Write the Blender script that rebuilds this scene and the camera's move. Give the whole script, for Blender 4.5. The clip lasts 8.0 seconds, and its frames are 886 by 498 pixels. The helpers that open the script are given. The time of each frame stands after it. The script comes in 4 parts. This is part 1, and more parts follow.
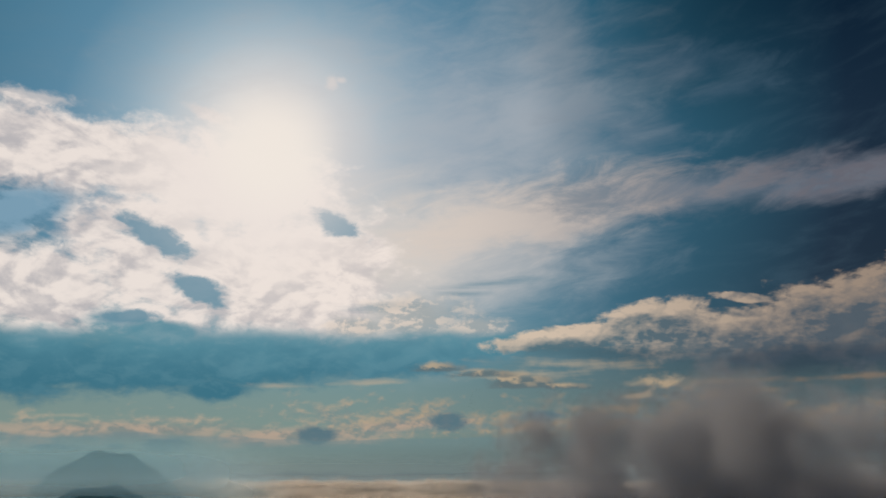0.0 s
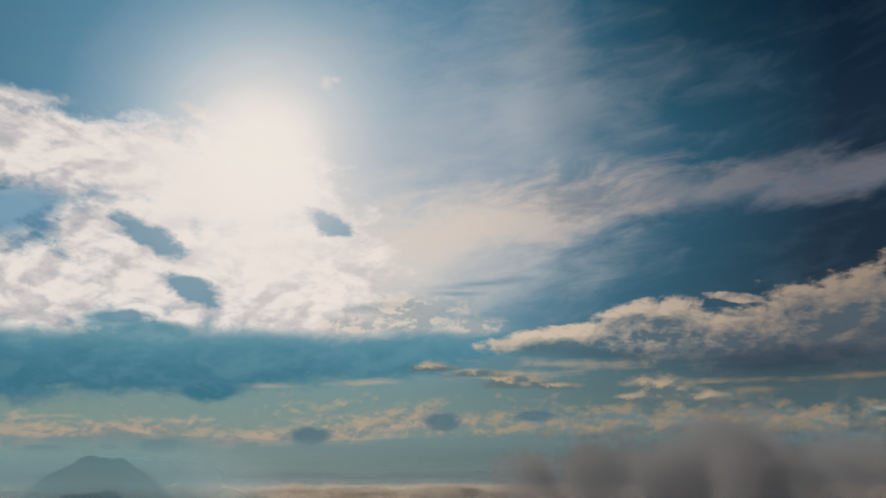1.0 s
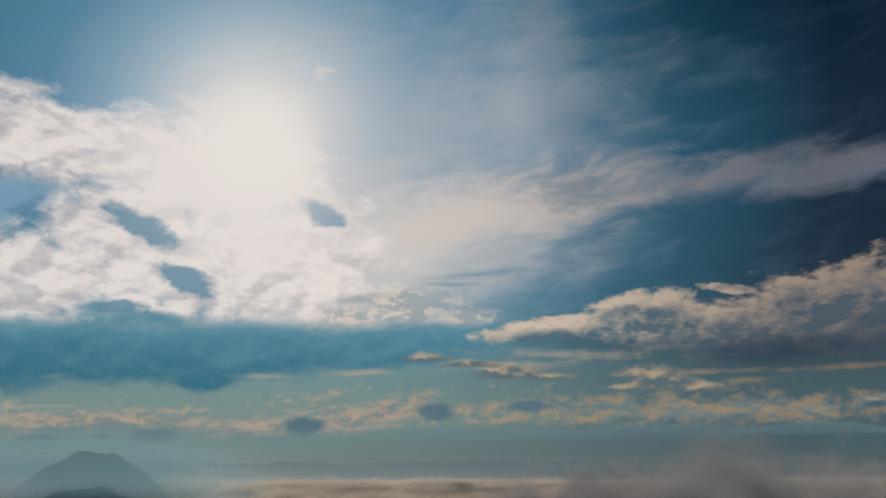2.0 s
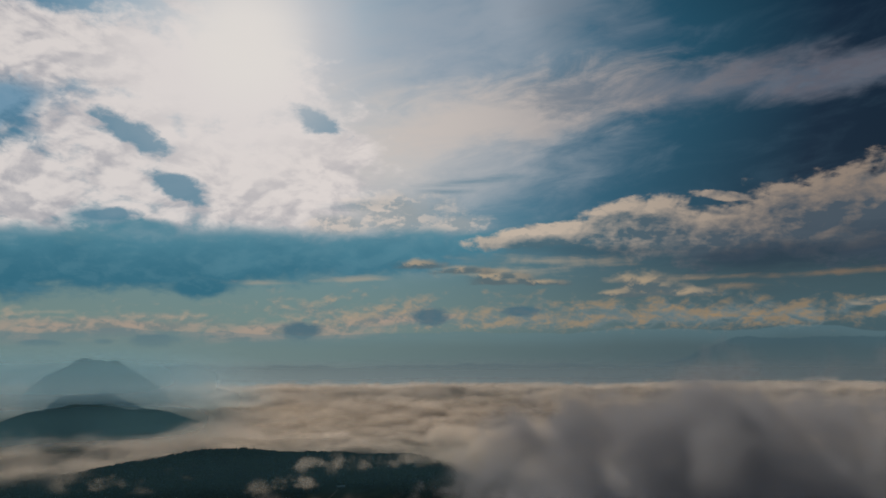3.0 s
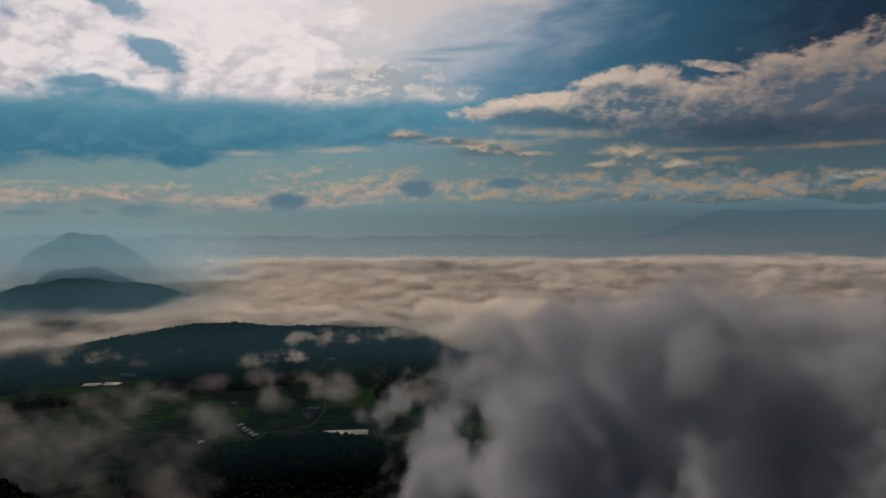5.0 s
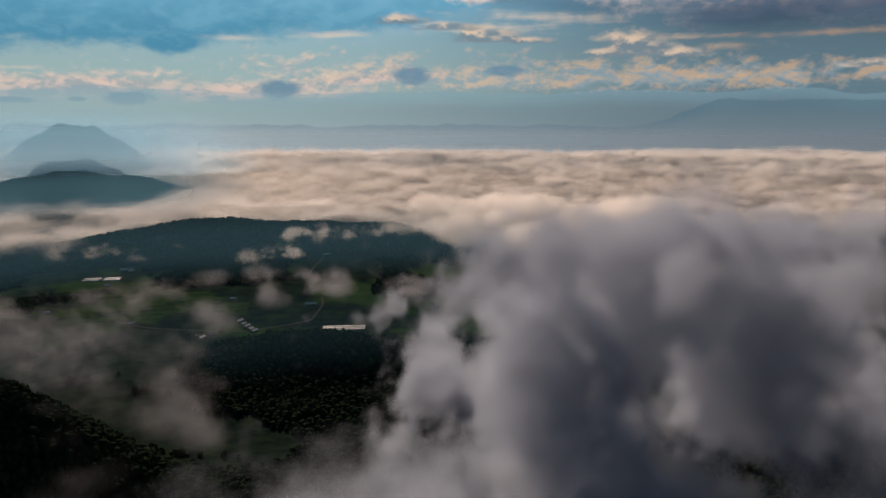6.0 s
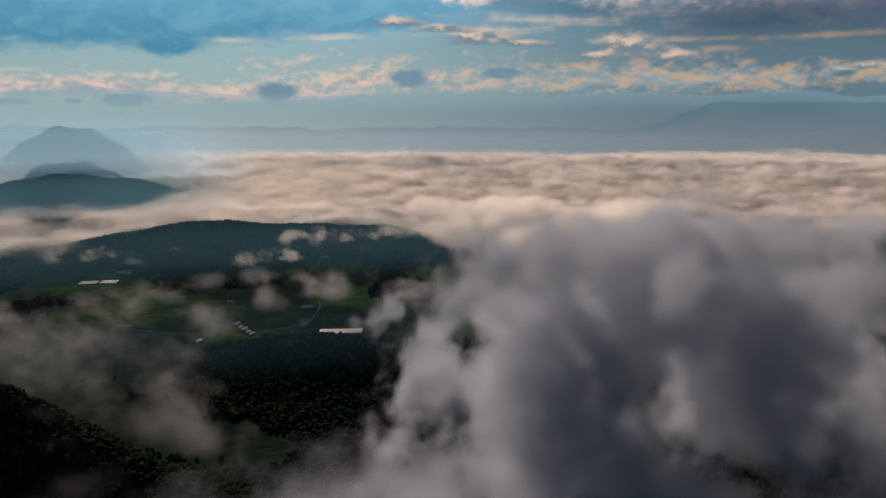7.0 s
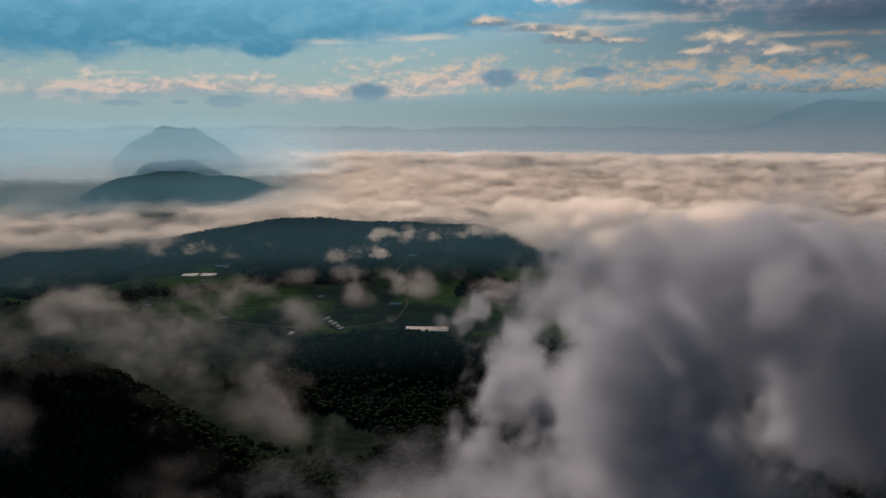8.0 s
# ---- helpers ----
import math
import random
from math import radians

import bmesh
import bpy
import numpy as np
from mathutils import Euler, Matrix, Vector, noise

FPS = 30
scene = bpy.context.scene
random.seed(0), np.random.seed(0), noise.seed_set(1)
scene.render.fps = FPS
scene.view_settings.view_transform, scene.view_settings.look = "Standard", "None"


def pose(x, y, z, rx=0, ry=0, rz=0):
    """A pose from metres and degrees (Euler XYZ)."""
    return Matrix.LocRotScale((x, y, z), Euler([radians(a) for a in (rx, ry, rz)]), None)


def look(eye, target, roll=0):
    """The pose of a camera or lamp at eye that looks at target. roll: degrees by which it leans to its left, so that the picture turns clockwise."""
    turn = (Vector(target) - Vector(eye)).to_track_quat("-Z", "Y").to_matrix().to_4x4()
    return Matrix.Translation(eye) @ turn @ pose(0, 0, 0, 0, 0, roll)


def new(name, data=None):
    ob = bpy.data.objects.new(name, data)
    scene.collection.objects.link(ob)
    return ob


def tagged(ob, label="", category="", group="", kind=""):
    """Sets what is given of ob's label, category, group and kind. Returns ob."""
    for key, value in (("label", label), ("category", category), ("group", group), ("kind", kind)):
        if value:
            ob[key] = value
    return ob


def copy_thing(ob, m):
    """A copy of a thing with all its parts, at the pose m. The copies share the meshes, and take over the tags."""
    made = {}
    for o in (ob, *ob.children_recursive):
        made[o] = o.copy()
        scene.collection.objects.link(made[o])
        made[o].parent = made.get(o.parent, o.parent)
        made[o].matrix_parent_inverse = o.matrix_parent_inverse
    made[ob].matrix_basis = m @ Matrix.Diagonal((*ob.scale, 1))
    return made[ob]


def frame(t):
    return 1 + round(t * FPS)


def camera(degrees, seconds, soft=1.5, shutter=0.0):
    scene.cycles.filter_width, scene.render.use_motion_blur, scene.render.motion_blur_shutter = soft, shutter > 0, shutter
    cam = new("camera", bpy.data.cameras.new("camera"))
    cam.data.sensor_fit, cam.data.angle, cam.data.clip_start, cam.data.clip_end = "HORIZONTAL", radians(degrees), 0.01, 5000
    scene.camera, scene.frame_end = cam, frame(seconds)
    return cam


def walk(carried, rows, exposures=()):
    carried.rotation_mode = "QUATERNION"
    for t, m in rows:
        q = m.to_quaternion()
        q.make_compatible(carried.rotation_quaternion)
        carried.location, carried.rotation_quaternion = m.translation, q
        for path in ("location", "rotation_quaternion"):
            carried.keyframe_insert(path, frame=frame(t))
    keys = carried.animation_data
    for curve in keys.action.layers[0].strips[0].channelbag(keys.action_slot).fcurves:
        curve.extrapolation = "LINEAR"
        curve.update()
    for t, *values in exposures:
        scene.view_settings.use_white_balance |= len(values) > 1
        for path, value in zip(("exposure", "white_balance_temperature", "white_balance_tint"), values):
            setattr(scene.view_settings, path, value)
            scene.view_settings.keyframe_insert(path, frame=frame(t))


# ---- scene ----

# ---------- camera: a drone climbing slowly, tilting down, then panning ----------
cam = camera(62.06, 8.0)
PATH = [  # seconds, height, yaw, pitch, roll
    (0.0, 311, 0.0, 16.08, 0.0), (0.5, 322, -0.2, 16.08, 0.05), (1.0, 335, -0.43, 16.08, 0.09), (1.2, 340, -0.52, 16.08, 0.1),
    (2.3, 369, -1.05, 14.2, 0.12), (2.5, 373, -1.14, 12.3, 0.14), (3.0, 379, -1.35, 8.15, 0.25), (3.5, 384, -1.6, 4.41, 0.31),
    (4.0, 388, -1.94, 0.2, 0.3), (4.2, 390, -2.04, -0.77, 0.26), (5.3, 406, -2.55, -2.95, 0.0), (5.5, 410, -2.63, -6.04, -0.06),
    (5.7, 414, -2.69, -9.35, -0.1), (6.0, 418, -2.76, -10.34, -0.14), (6.5, 420, -2.86, -10.3, -0.19), (7.0, 420, -2.97, -10.16, -0.19),
    (7.5, 420, -0.52, -10.15, -0.08), (8.0, 420, 3.9, -10.2, -0.1)]
walk(cam, [(t, pose(0, 0, z, 90 + p, r, y)) for t, z, y, p, r in PATH],
     exposures=[(0.0, 0.0, 7250, 14), (1.2, -0.02, 7150, 13), (3.5, -0.25, 6850, 13), (5.5, 0.22, 6850, 20), (6.0, 0.66, 6850, 22), (8.0, 0.66, 6850, 22)])

SUN_AZ, SUN_EL = -14.2, 23.1  # degrees clockwise from +y, and above the horizon


def away(az, el, d=1.0):
    a, e = radians(az), radians(el)
    return Vector((math.sin(a) * math.cos(e), math.cos(a) * math.cos(e), math.sin(e))) * d


sun = new("sun", bpy.data.lights.new("sun", "SUN"))
sun.data.energy, sun.data.angle, sun.data.color = 3.1, radians(1.0), (1.0, 0.84, 0.66)
sun.matrix_world = look(away(SUN_AZ, SUN_EL, 4000), (0, 0, 0))


# ---------- node helpers ----------
def lin(r, g, b):
    return tuple(((c / 255 + 0.055) / 1.055) ** 2.4 if c > 10 else c / 255 / 12.92 for c in (r, g, b)) + (1.0,)


class Net:
    """A node tree with short calls for sums."""

    def __init__(self, tree):
        self.tree = tree

    def put(self, sock, value):
        if isinstance(value, bpy.types.NodeSocket):
            self.tree.links.new(value, sock)
        else:
            sock.default_value = value

    def m(self, op, a, b=0.0, c=0.0, clamp=False):
        n = self.tree.nodes.new("ShaderNodeMath")
        n.operation, n.use_clamp = op, clamp
        for s, v in zip(n.inputs, (a, b, c)):
            self.put(s, v)
        return n.outputs[0]

    def step(self, v, lo, hi, a=0.0, b=1.0):
        n = self.tree.nodes.new("ShaderNodeMapRange")
        n.interpolation_type = "SMOOTHSTEP"
        for s, x in zip(n.inputs, (v, lo, hi, a, b)):
            self.put(s, x)
        return n.outputs[0]

    def mix(self, f, a, b, how="MIX"):
        n = self.tree.nodes.new("ShaderNodeMix")
        n.data_type, n.blend_type, n.clamp_factor = "RGBA", how, True
        self.put(n.inputs[0], f), self.put(n.inputs[6], a), self.put(n.inputs[7], b)
        return n.outputs[2]

    def noise(self, vec, scale, detail=5.0, rough=0.55, warp=0.0):
        n = self.tree.nodes.new("ShaderNodeTexNoise")
        self.put(n.inputs["Vector"], vec)
        for k, v in (("Scale", scale), ("Detail", detail), ("Roughness", rough), ("Distortion", warp)):
            n.inputs[k].default_value = v
        return n.outputs[0]

    def xyz(self, x, y, z=0.0):
        n = self.tree.nodes.new("ShaderNodeCombineXYZ")
        for s, v in zip(n.inputs, (x, y, z)):
            self.put(s, v)
        return n.outputs[0]

    def ramp(self, v, stops):
        n = self.tree.nodes.new("ShaderNodeValToRGB")
        self.put(n.inputs[0], v)
        e = n.color_ramp.elements
        while len(e) < len(stops):
            e.new(0.5)
        for s, (p, c) in zip(e, stops):
            s.position, s.color = p, c
        return n.outputs[0]


# ---------- sky: evening blue with cloud decks far beyond everything else ----------
world = bpy.data.worlds.new("world")
scene.world = world
world.use_nodes = True
wt = world.node_tree
wt.nodes.clear()
w = Net(wt)
coord = wt.nodes.new("ShaderNodeTexCoord").outputs["Generated"]
sep = wt.nodes.new("ShaderNodeSeparateXYZ")
wt.links.new(coord, sep.inputs[0])
DEG = 180 / math.pi
AZ = w.m("MULTIPLY", w.m("ARCTAN2", sep.outputs[0], sep.outputs[1]), DEG)
EL = w.m("MULTIPLY", w.m("ARCSINE", sep.outputs[2]), DEG)
dot = wt.nodes.new("ShaderNodeVectorMath")
dot.operation = "DOT_PRODUCT"
wt.links.new(coord, dot.inputs[0])
dot.inputs[1].default_value = away(SUN_AZ, SUN_EL)
TH = w.m("MULTIPLY", w.m("ARCCOSINE", dot.outputs["Value"]), DEG)  # degrees from the sun

flat = w.xyz(AZ, w.m("MULTIPLY", EL, 1.7), 0.0)
n_big = w.noise(flat, 0.11, 7, 0.6, 0.3)
n_streak = w.noise(w.xyz(w.m("MULTIPLY", AZ, 0.35), w.m("MULTIPLY_ADD", AZ, -0.12, EL), 3.0), 0.5, 7, 0.6, 0.4)
n_layer = w.noise(w.xyz(w.m("MULTIPLY", AZ, 0.3), w.m("MULTIPLY", EL, 2.2), 9.0), 0.5, 7, 0.6, 0.3)


def ell(az, el, wide, high, turn=0.0):
    """1 in the middle of an oval of the sky, 0 on its rim, less outside."""
    c, s = math.cos(radians(turn)), math.sin(radians(turn))
    dx, dy = w.m("SUBTRACT", AZ, az), w.m("SUBTRACT", EL, el)
    u = w.m("ADD", w.m("MULTIPLY", dx, c / wide), w.m("MULTIPLY", dy, s / wide))
    v = w.m("ADD", w.m("MULTIPLY", dx, -s / high), w.m("MULTIPLY", dy, c / high))
    return w.m("SUBTRACT", 1.0, w.m("SQRT", w.m("MULTIPLY_ADD", u, u, w.m("MULTIPLY", v, v))))


def any_of(*ds):
    out = ds[0]
    for d in ds[1:]:
        out = w.m("SMOOTH_MAX", out, d, 0.15)
    return out


def rough_edge(d, n, amount):
    return w.m("ADD", d, w.m("MULTIPLY", w.m("SUBTRACT", n, 0.5), amount))


nishita = wt.nodes.new("ShaderNodeTexSky")
nishita.sky_type, nishita.sun_disc = "NISHITA", False
nishita.sun_elevation, nishita.sun_rotation = radians(SUN_EL), radians(SUN_AZ)
nishita.air_density, nishita.dust_density, nishita.ozone_density = 1.0, 1.5, 3.0
blue = w.ramp(w.m("DIVIDE", TH, 90.0), [(0.0, lin(226, 228, 228)), (0.09, lin(128, 168, 192)), (0.16, lin(62, 126, 160)), (0.27, lin(24, 99, 130)),
                                        (0.38, lin(13, 72, 96)), (0.46, lin(0, 32, 54)), (0.56, lin(0, 20, 36)), (0.74, lin(8, 34, 52)), (1.0, lin(30, 54, 74))])
sky = w.mix(0.04, blue, w.mix(1.0, nishita.outputs[0], (0.1, 0.1, 0.1, 1), "MULTIPLY"))
sky = w.mix(w.step(n_streak, 0.42, 0.75, 0.0, 0.13), sky, lin(92, 128, 150))
# paler, greyer air towards the horizon
low = w.mix(w.step(AZ, -10, 28), lin(120, 146, 144), lin(74, 102, 112))
sky = w.mix(w.m("MULTIPLY", w.step(EL, 17.0, 8.0), w.step(TH, 34, 14, 0.0, 0.7)), sky, lin(84, 150, 172))
sky = w.mix(w.step(w.m("ADD", EL, n_layer), 12.0, 2.5, 0.0, 0.92), sky, low)
C = sky

# light falls on the clouds from the sun's side
def drift(daz, d_el, squash=1.7, z=0.0):
    """The sky's plane, looked at a little way off."""
    return w.xyz(w.m("ADD", AZ, daz), w.m("MULTIPLY", w.m("ADD", EL, d_el), squash), z)


def lit(scale, detail, rough, warp, daz, d_el, z=0.0, spread=0.16):
    """A noise and how far it is turned to the sun: 1 on the sunny flank."""
    here = w.noise(drift(0, 0, z=z), scale, detail, rough, warp)
    there = w.noise(drift(daz, d_el, z=z), scale, detail, rough, warp)
    return here, w.step(w.m("SUBTRACT", here, there), -spread, spread)


puff, puff_lit = lit(0.3, 6, 0.52, 0.4, -0.6, 0.8, 0.0, 0.2)
curl, curl_lit = lit(0.62, 6, 0.52, 0.5, -0.3, 0.45, 4.0, 0.2)
tiny, tiny_lit = lit(1.5, 5, 0.55, 0.4, -0.12, 0.2, 8.0, 0.22)
mottle = w.m("ADD", w.m("MULTIPLY", puff_lit, 0.52), w.m("MULTIPLY_ADD", curl_lit, 0.33, w.m("MULTIPLY", tiny_lit, 0.15)))


def lay(colour, mask, strength=1.0):
    global C
    C = w.mix(w.m("MULTIPLY", mask, strength), C, colour)


def torn(d, big=1.1, mid=0.6, small=0.25):
    """Frays the rim of a patch at three sizes."""
    return rough_edge(rough_edge(rough_edge(d, puff, big), curl, mid), tiny, small)


# thin veil and the long wedge of cirrus
veil = rough_edge(any_of(ell(-1, 23, 13, 8, 10), ell(7, 25.5, 5, 6, -50), ell(-8, 22, 12, 9), ell(-3, 14.5, 13, 5, 8)), n_streak, 1.5)
lay(lin(176, 186, 198), w.step(veil, -0.9, 1.1), 0.66)
arc = rough_edge(w.m("SUBTRACT", 1.0, w.m("DIVIDE", w.m("ABSOLUTE", w.m("SUBTRACT", TH, 23.0)), 3.0)), n_streak, 1.4)
lay(lin(120, 140, 158), w.m("MULTIPLY", w.step(arc, -0.2, 1.0), w.m("MULTIPLY", w.step(EL, 21, 25), w.step(AZ, 3, 8))), 0.4)
lay(lin(0, 24, 44), w.m("MULTIPLY", w.step(EL, 21, 33), w.step(AZ, 6, 26, 0.0, 0.62)))
rays = rough_edge(any_of(ell(-4, 15.6, 13, 5.2, 6), ell(3, 17.0, 10, 2.8, 8), ell(-8, 11.5, 8, 2.5)), n_streak, 1.1)
lay(lin(214, 212, 210), w.m("MULTIPLY", w.step(rays, -0.6, 0.95), w.step(AZ, -4, 8, 0.8, 0.5)))
wedge = rough_edge(rough_edge(any_of(ell(17, 19.5, 18, 2.0, -1), ell(11, 19.2, 9, 2.7, 10), ell(3, 17.6, 8, 2.0, 12), ell(29, 18.9, 9, 1.5)), n_streak, 1.7), curl, 0.5)
wedge_col = w.mix(w.step(AZ, -2, 30), lin(208, 203, 200), lin(104, 108, 122))
wedge_col = w.mix(w.m("MULTIPLY", w.step(n_streak, 0.38, 0.62, 0.6, 0.0), w.step(AZ, 2, 12)), wedge_col, lin(84, 112, 136))
wedge_col = w.mix(w.m("MULTIPLY", w.step(mottle, 0.7, 0.3, 0.0, 0.25), w.step(AZ, 5, 14)), wedge_col, lin(112, 128, 146))
lay(wedge_col, w.step(wedge, -0.3, 0.75), 0.85)
wisp = rough_edge(any_of(ell(23, 26.2, 5, 1.1, 3), ell(16, 24, 9, 2.5, -12), ell(20, 29, 9, 2.0, -8)), n_streak, 2.6)
lay(lin(78, 104, 128), w.step(wisp, 0.0, 1.1), 0.25)
tufts = torn(any_of(ell(-9.5, 28.4, 0.9, 0.7, 40), ell(-31, 24.2, 4, 0.7, 3), ell(-19.5, 25.2, 2.4, 0.5, -14), ell(-8.8, 28.7, 0.8, 0.4)), 1.3, 1.0, 0.5)
lay(lin(204, 204, 208), w.step(tufts, -0.05, 0.7), 0.7)
# broken white deck round the sun
deck = any_of(ell(-29, 20.8, 10, 3.2, 0), ell(-22, 20.6, 7, 3.4, -4), ell(-16, 20.0, 9, 4.2, -8), ell(-19, 13.5, 11, 4.8), ell(-29.5, 11.4, 7, 3.2), ell(-23, 16.5, 6, 3.2), ell(-10, 14.5, 7, 4.8), ell(-11, 11.2, 8, 2.0))
deck_m = w.step(torn(deck, 1.2, 0.7, 0.3), -0.2, 0.4)
soft, soft_lit = lit(0.2, 5, 0.5, 0.8, -0.6, 0.9, 2.0, 0.14)
deck_shade = w.m("ADD", w.m("MULTIPLY", soft_lit, 0.45), w.m("MULTIPLY_ADD", mottle, 0.45, w.m("MULTIPLY", n_big, 0.3)))
far_off = w.step(TH, 4, 15)
deck_col = w.mix(w.m("MULTIPLY", w.step(deck_shade, 0.85, 0.2), far_off), lin(231, 228, 228), lin(182, 184, 192))
lay(deck_col, deck_m, 0.94)
gap = any_of(ell(-31.6, 16.6, 4.0, 1.5, 22), ell(-22.4, 15.9, 3.4, 1.0, -22), ell(-8.7, 17.8, 2.5, 1.0, -22), ell(-18.6, 12.1, 2.5, 1.0, -20), ell(-24.0, 9.9, 2.5, 0.6, 4))
hole = torn(gap, 1.5, 1.3, 0.7)
lay(w.mix(w.step(AZ, -29, -25), lin(118, 160, 188), w.mix(0.3, lin(88, 136, 162), sky)), w.step(hole, -0.15, 0.55), 0.9)
lay(lin(84, 132, 156), w.step(rough_edge(any_of(ell(-4, 11.6, 5, 0.6, 3), ell(1.5, 12.6, 3, 0.35), ell(4, 13.4, 6, 0.5, 4)), n_layer, 1.8), 0.0, 1.0), 0.6)
# glare of the sun in the thin cloud
lay(lin(236, 236, 231), w.step(TH, 6.0, 1.4), 0.92)
lay(lin(228, 228, 231), w.step(TH, 11.5, 2.0), 0.48)
# pale cumulus over the dark band
mid = torn(any_of(ell(-2.0, 10.7, 4.4, 1.7), ell(-6.5, 10.0, 3, 0.9), ell(2.2, 10.0, 3, 0.8)), 1.2, 0.9, 0.5)
mid_col = w.mix(w.step(mottle, 0.35, 0.65), lin(156, 168, 174), lin(208, 202, 196))
lay(mid_col, w.step(mid, -0.35, 0.65), 0.82)
# long dark stratus
band = any_of(ell(-24, 6.6, 15, 2.3, 1), ell(-14, 7.3, 12, 2.3, 2), ell(-2.5, 7.9, 9, 1.9, 4), ell(-17.0, 5.0, 2.6, 1.0), ell(-31, 6.2, 9, 2.6), ell(-21.0, 9.0, 3, 0.9), ell(4.5, 8.6, 5, 1.0, 3))
band_d = torn(band, 1.1, 0.5, 0.2)
band_col = w.mix(w.step(w.m("MULTIPLY_ADD", puff, 5.0, EL), 7.0, 12.5), lin(42, 110, 136), lin(80, 140, 162))
band_col = w.mix(w.step(mottle, 0.35, 0.85, 0.0, 0.2), band_col, lin(98, 148, 166))
lay(band_col, w.step(band_d, -0.14, 0.42), 0.9)


# backlit cumulus heaps: bright rims and dark bodies
def heaps(up, ovals):
    """The ovals, looked at a little higher up: what is outside there has its lit rim here."""
    return any_of(*[ell(az - 0.5 * up, el - up, *rest) for az, el, *rest in ovals])


HEAPS = [(16.5, 9.7, 5.0, 2.1, 4), (10.0, 9.1, 6.5, 1.0, 5), (29, 9.8, 8.0, 3.0, 10), (34, 9.5, 6.0, 3.9, 10), (23.0, 8.6, 7.0, 2.4, 6), (22.6, 11.4, 2.4, 0.45, -10)]
heap = torn(heaps(0.0, HEAPS), 1.0, 0.7, 0.4)
heap_up = torn(heaps(1.0, HEAPS), 1.0, 0.7, 0.4)
rim = w.step(heap_up, 0.65, -0.15)
heap_lit = w.m("ADD", w.m("MULTIPLY", w.m("SUBTRACT", mottle, 0.2), 1.35), w.m("MULTIPLY", w.m("SUBTRACT", rim, 0.4), 0.7), clamp=True)
heap_lit = w.m("MULTIPLY", heap_lit, w.step(w.m("MULTIPLY_ADD", AZ, -0.05, w.m("MULTIPLY_ADD", puff, 3.0, EL)), 6.2, 9.6))
heap_col = w.mix(heap_lit, w.mix(w.step(AZ, 6, 26), lin(86, 116, 130), lin(78, 94, 108)), w.mix(w.step(AZ, 6, 32), lin(204, 192, 178), lin(150, 138, 128)))
lay(heap_col, w.step(heap, -0.08, 0.26), 0.96)
belly = rough_edge(rough_edge(any_of(ell(27, 6.9, 12, 1.5), ell(11, 8.0, 8, 0.9, -4), ell(34, 7.3, 7, 2.1)), n_layer, 1.0), curl, 0.6)
lay(w.mix(w.step(AZ, 2, 22), lin(76, 116, 132), lin(44, 64, 82)), w.step(belly, -0.15, 0.9), 0.66)
# warm streaks and small heaps low down
streak = rough_edge(rough_edge(any_of(ell(9, 7.1, 7, 0.55, -2), ell(-5.8, 5.75, 3.0, 0.28, 3), ell(23.5, 4.85, 3.5, 0.35), ell(7, 6.4, 6, 0.6), ell(30, 5.5, 7, 0.3), ell(-12, 5.4, 3, 0.25), ell(20, 5.5, 6, 0.3), ell(-27, 3.0, 5, 0.3)), n_layer, 2.6), curl, 1.6)
lay(w.mix(w.step(AZ, 5, 30), lin(182, 172, 154), lin(146, 124, 100)), w.step(streak, -0.1, 1.3), 0.55)
for az, base, wide, high in ((17.2, 4.2, 2.9, 1.5), (6.2, 5.3, 3.0, 1.0), (14.6, 4.2, 1.6, 0.6), (9.4, 5.25, 1.8, 0.4), (20.2, 4.2, 2.0, 0.5), (33, 3.1, 3, 0.5), (-0.3, 6.6, 2.2, 0.6), (3.0, 6.2, 2.5, 0.5)):
    d = torn(ell(az, base + 0.25 * high, wide, high), 0.8, 0.8, 0.5)
    d = w.m("MINIMUM", d, w.m("MULTIPLY_ADD", w.m("SUBTRACT", EL, base), 3.0, w.m("MULTIPLY", w.m("SUBTRACT", curl, 0.5), 1.5)))
    up = w.step(w.m("ADD", w.m("DIVIDE", w.m("SUBTRACT", EL, base), high), w.m("MULTIPLY", w.m("SUBTRACT", curl_lit, 0.5), 0.9)), 0.25, 1.05)
    side = w.step(AZ, az + 0.8 * wide, az - 0.3 * wide, 0.3, 1.0)
    lay(w.mix(w.m("MULTIPLY", up, side), lin(92, 110, 118), lin(182, 166, 142)), w.step(d, -0.25, 0.5), 0.8)


# rows of cumulus over a level base
def row(az, wide, base, top, cover, z):
    """Mask of a row of heaps and its sunlit side."""
    n1, l1 = lit(0.52, 6, 0.52, 0.4, -0.3, 0.42, z, 0.2)
    v = w.m("DIVIDE", w.m("SUBTRACT", EL, base), top - base)
    window = w.step(w.m("ABSOLUTE", w.m("SUBTRACT", AZ, az)), wide, 0.6 * wide, -0.6, 0.0)
    d = w.m("ADD", w.m("SUBTRACT", cover, w.m("ABSOLUTE", w.m("SUBTRACT", v, 0.3))), window)
    d = w.m("ADD", d, w.m("MULTIPLY_ADD", w.m("SUBTRACT", n1, 0.5), 3.2, w.m("MULTIPLY", w.m("SUBTRACT", tiny, 0.5), 0.6)))
    d = w.m("MINIMUM", d, w.m("MULTIPLY_ADD", v, 2.5, w.m("MULTIPLY", w.m("SUBTRACT", tiny, 0.5), 2.0)))
    return w.step(d, -0.4, 0.6), w.m("ADD", w.m("MULTIPLY", l1, 0.75), w.m("MULTIPLY", tiny_lit, 0.25))


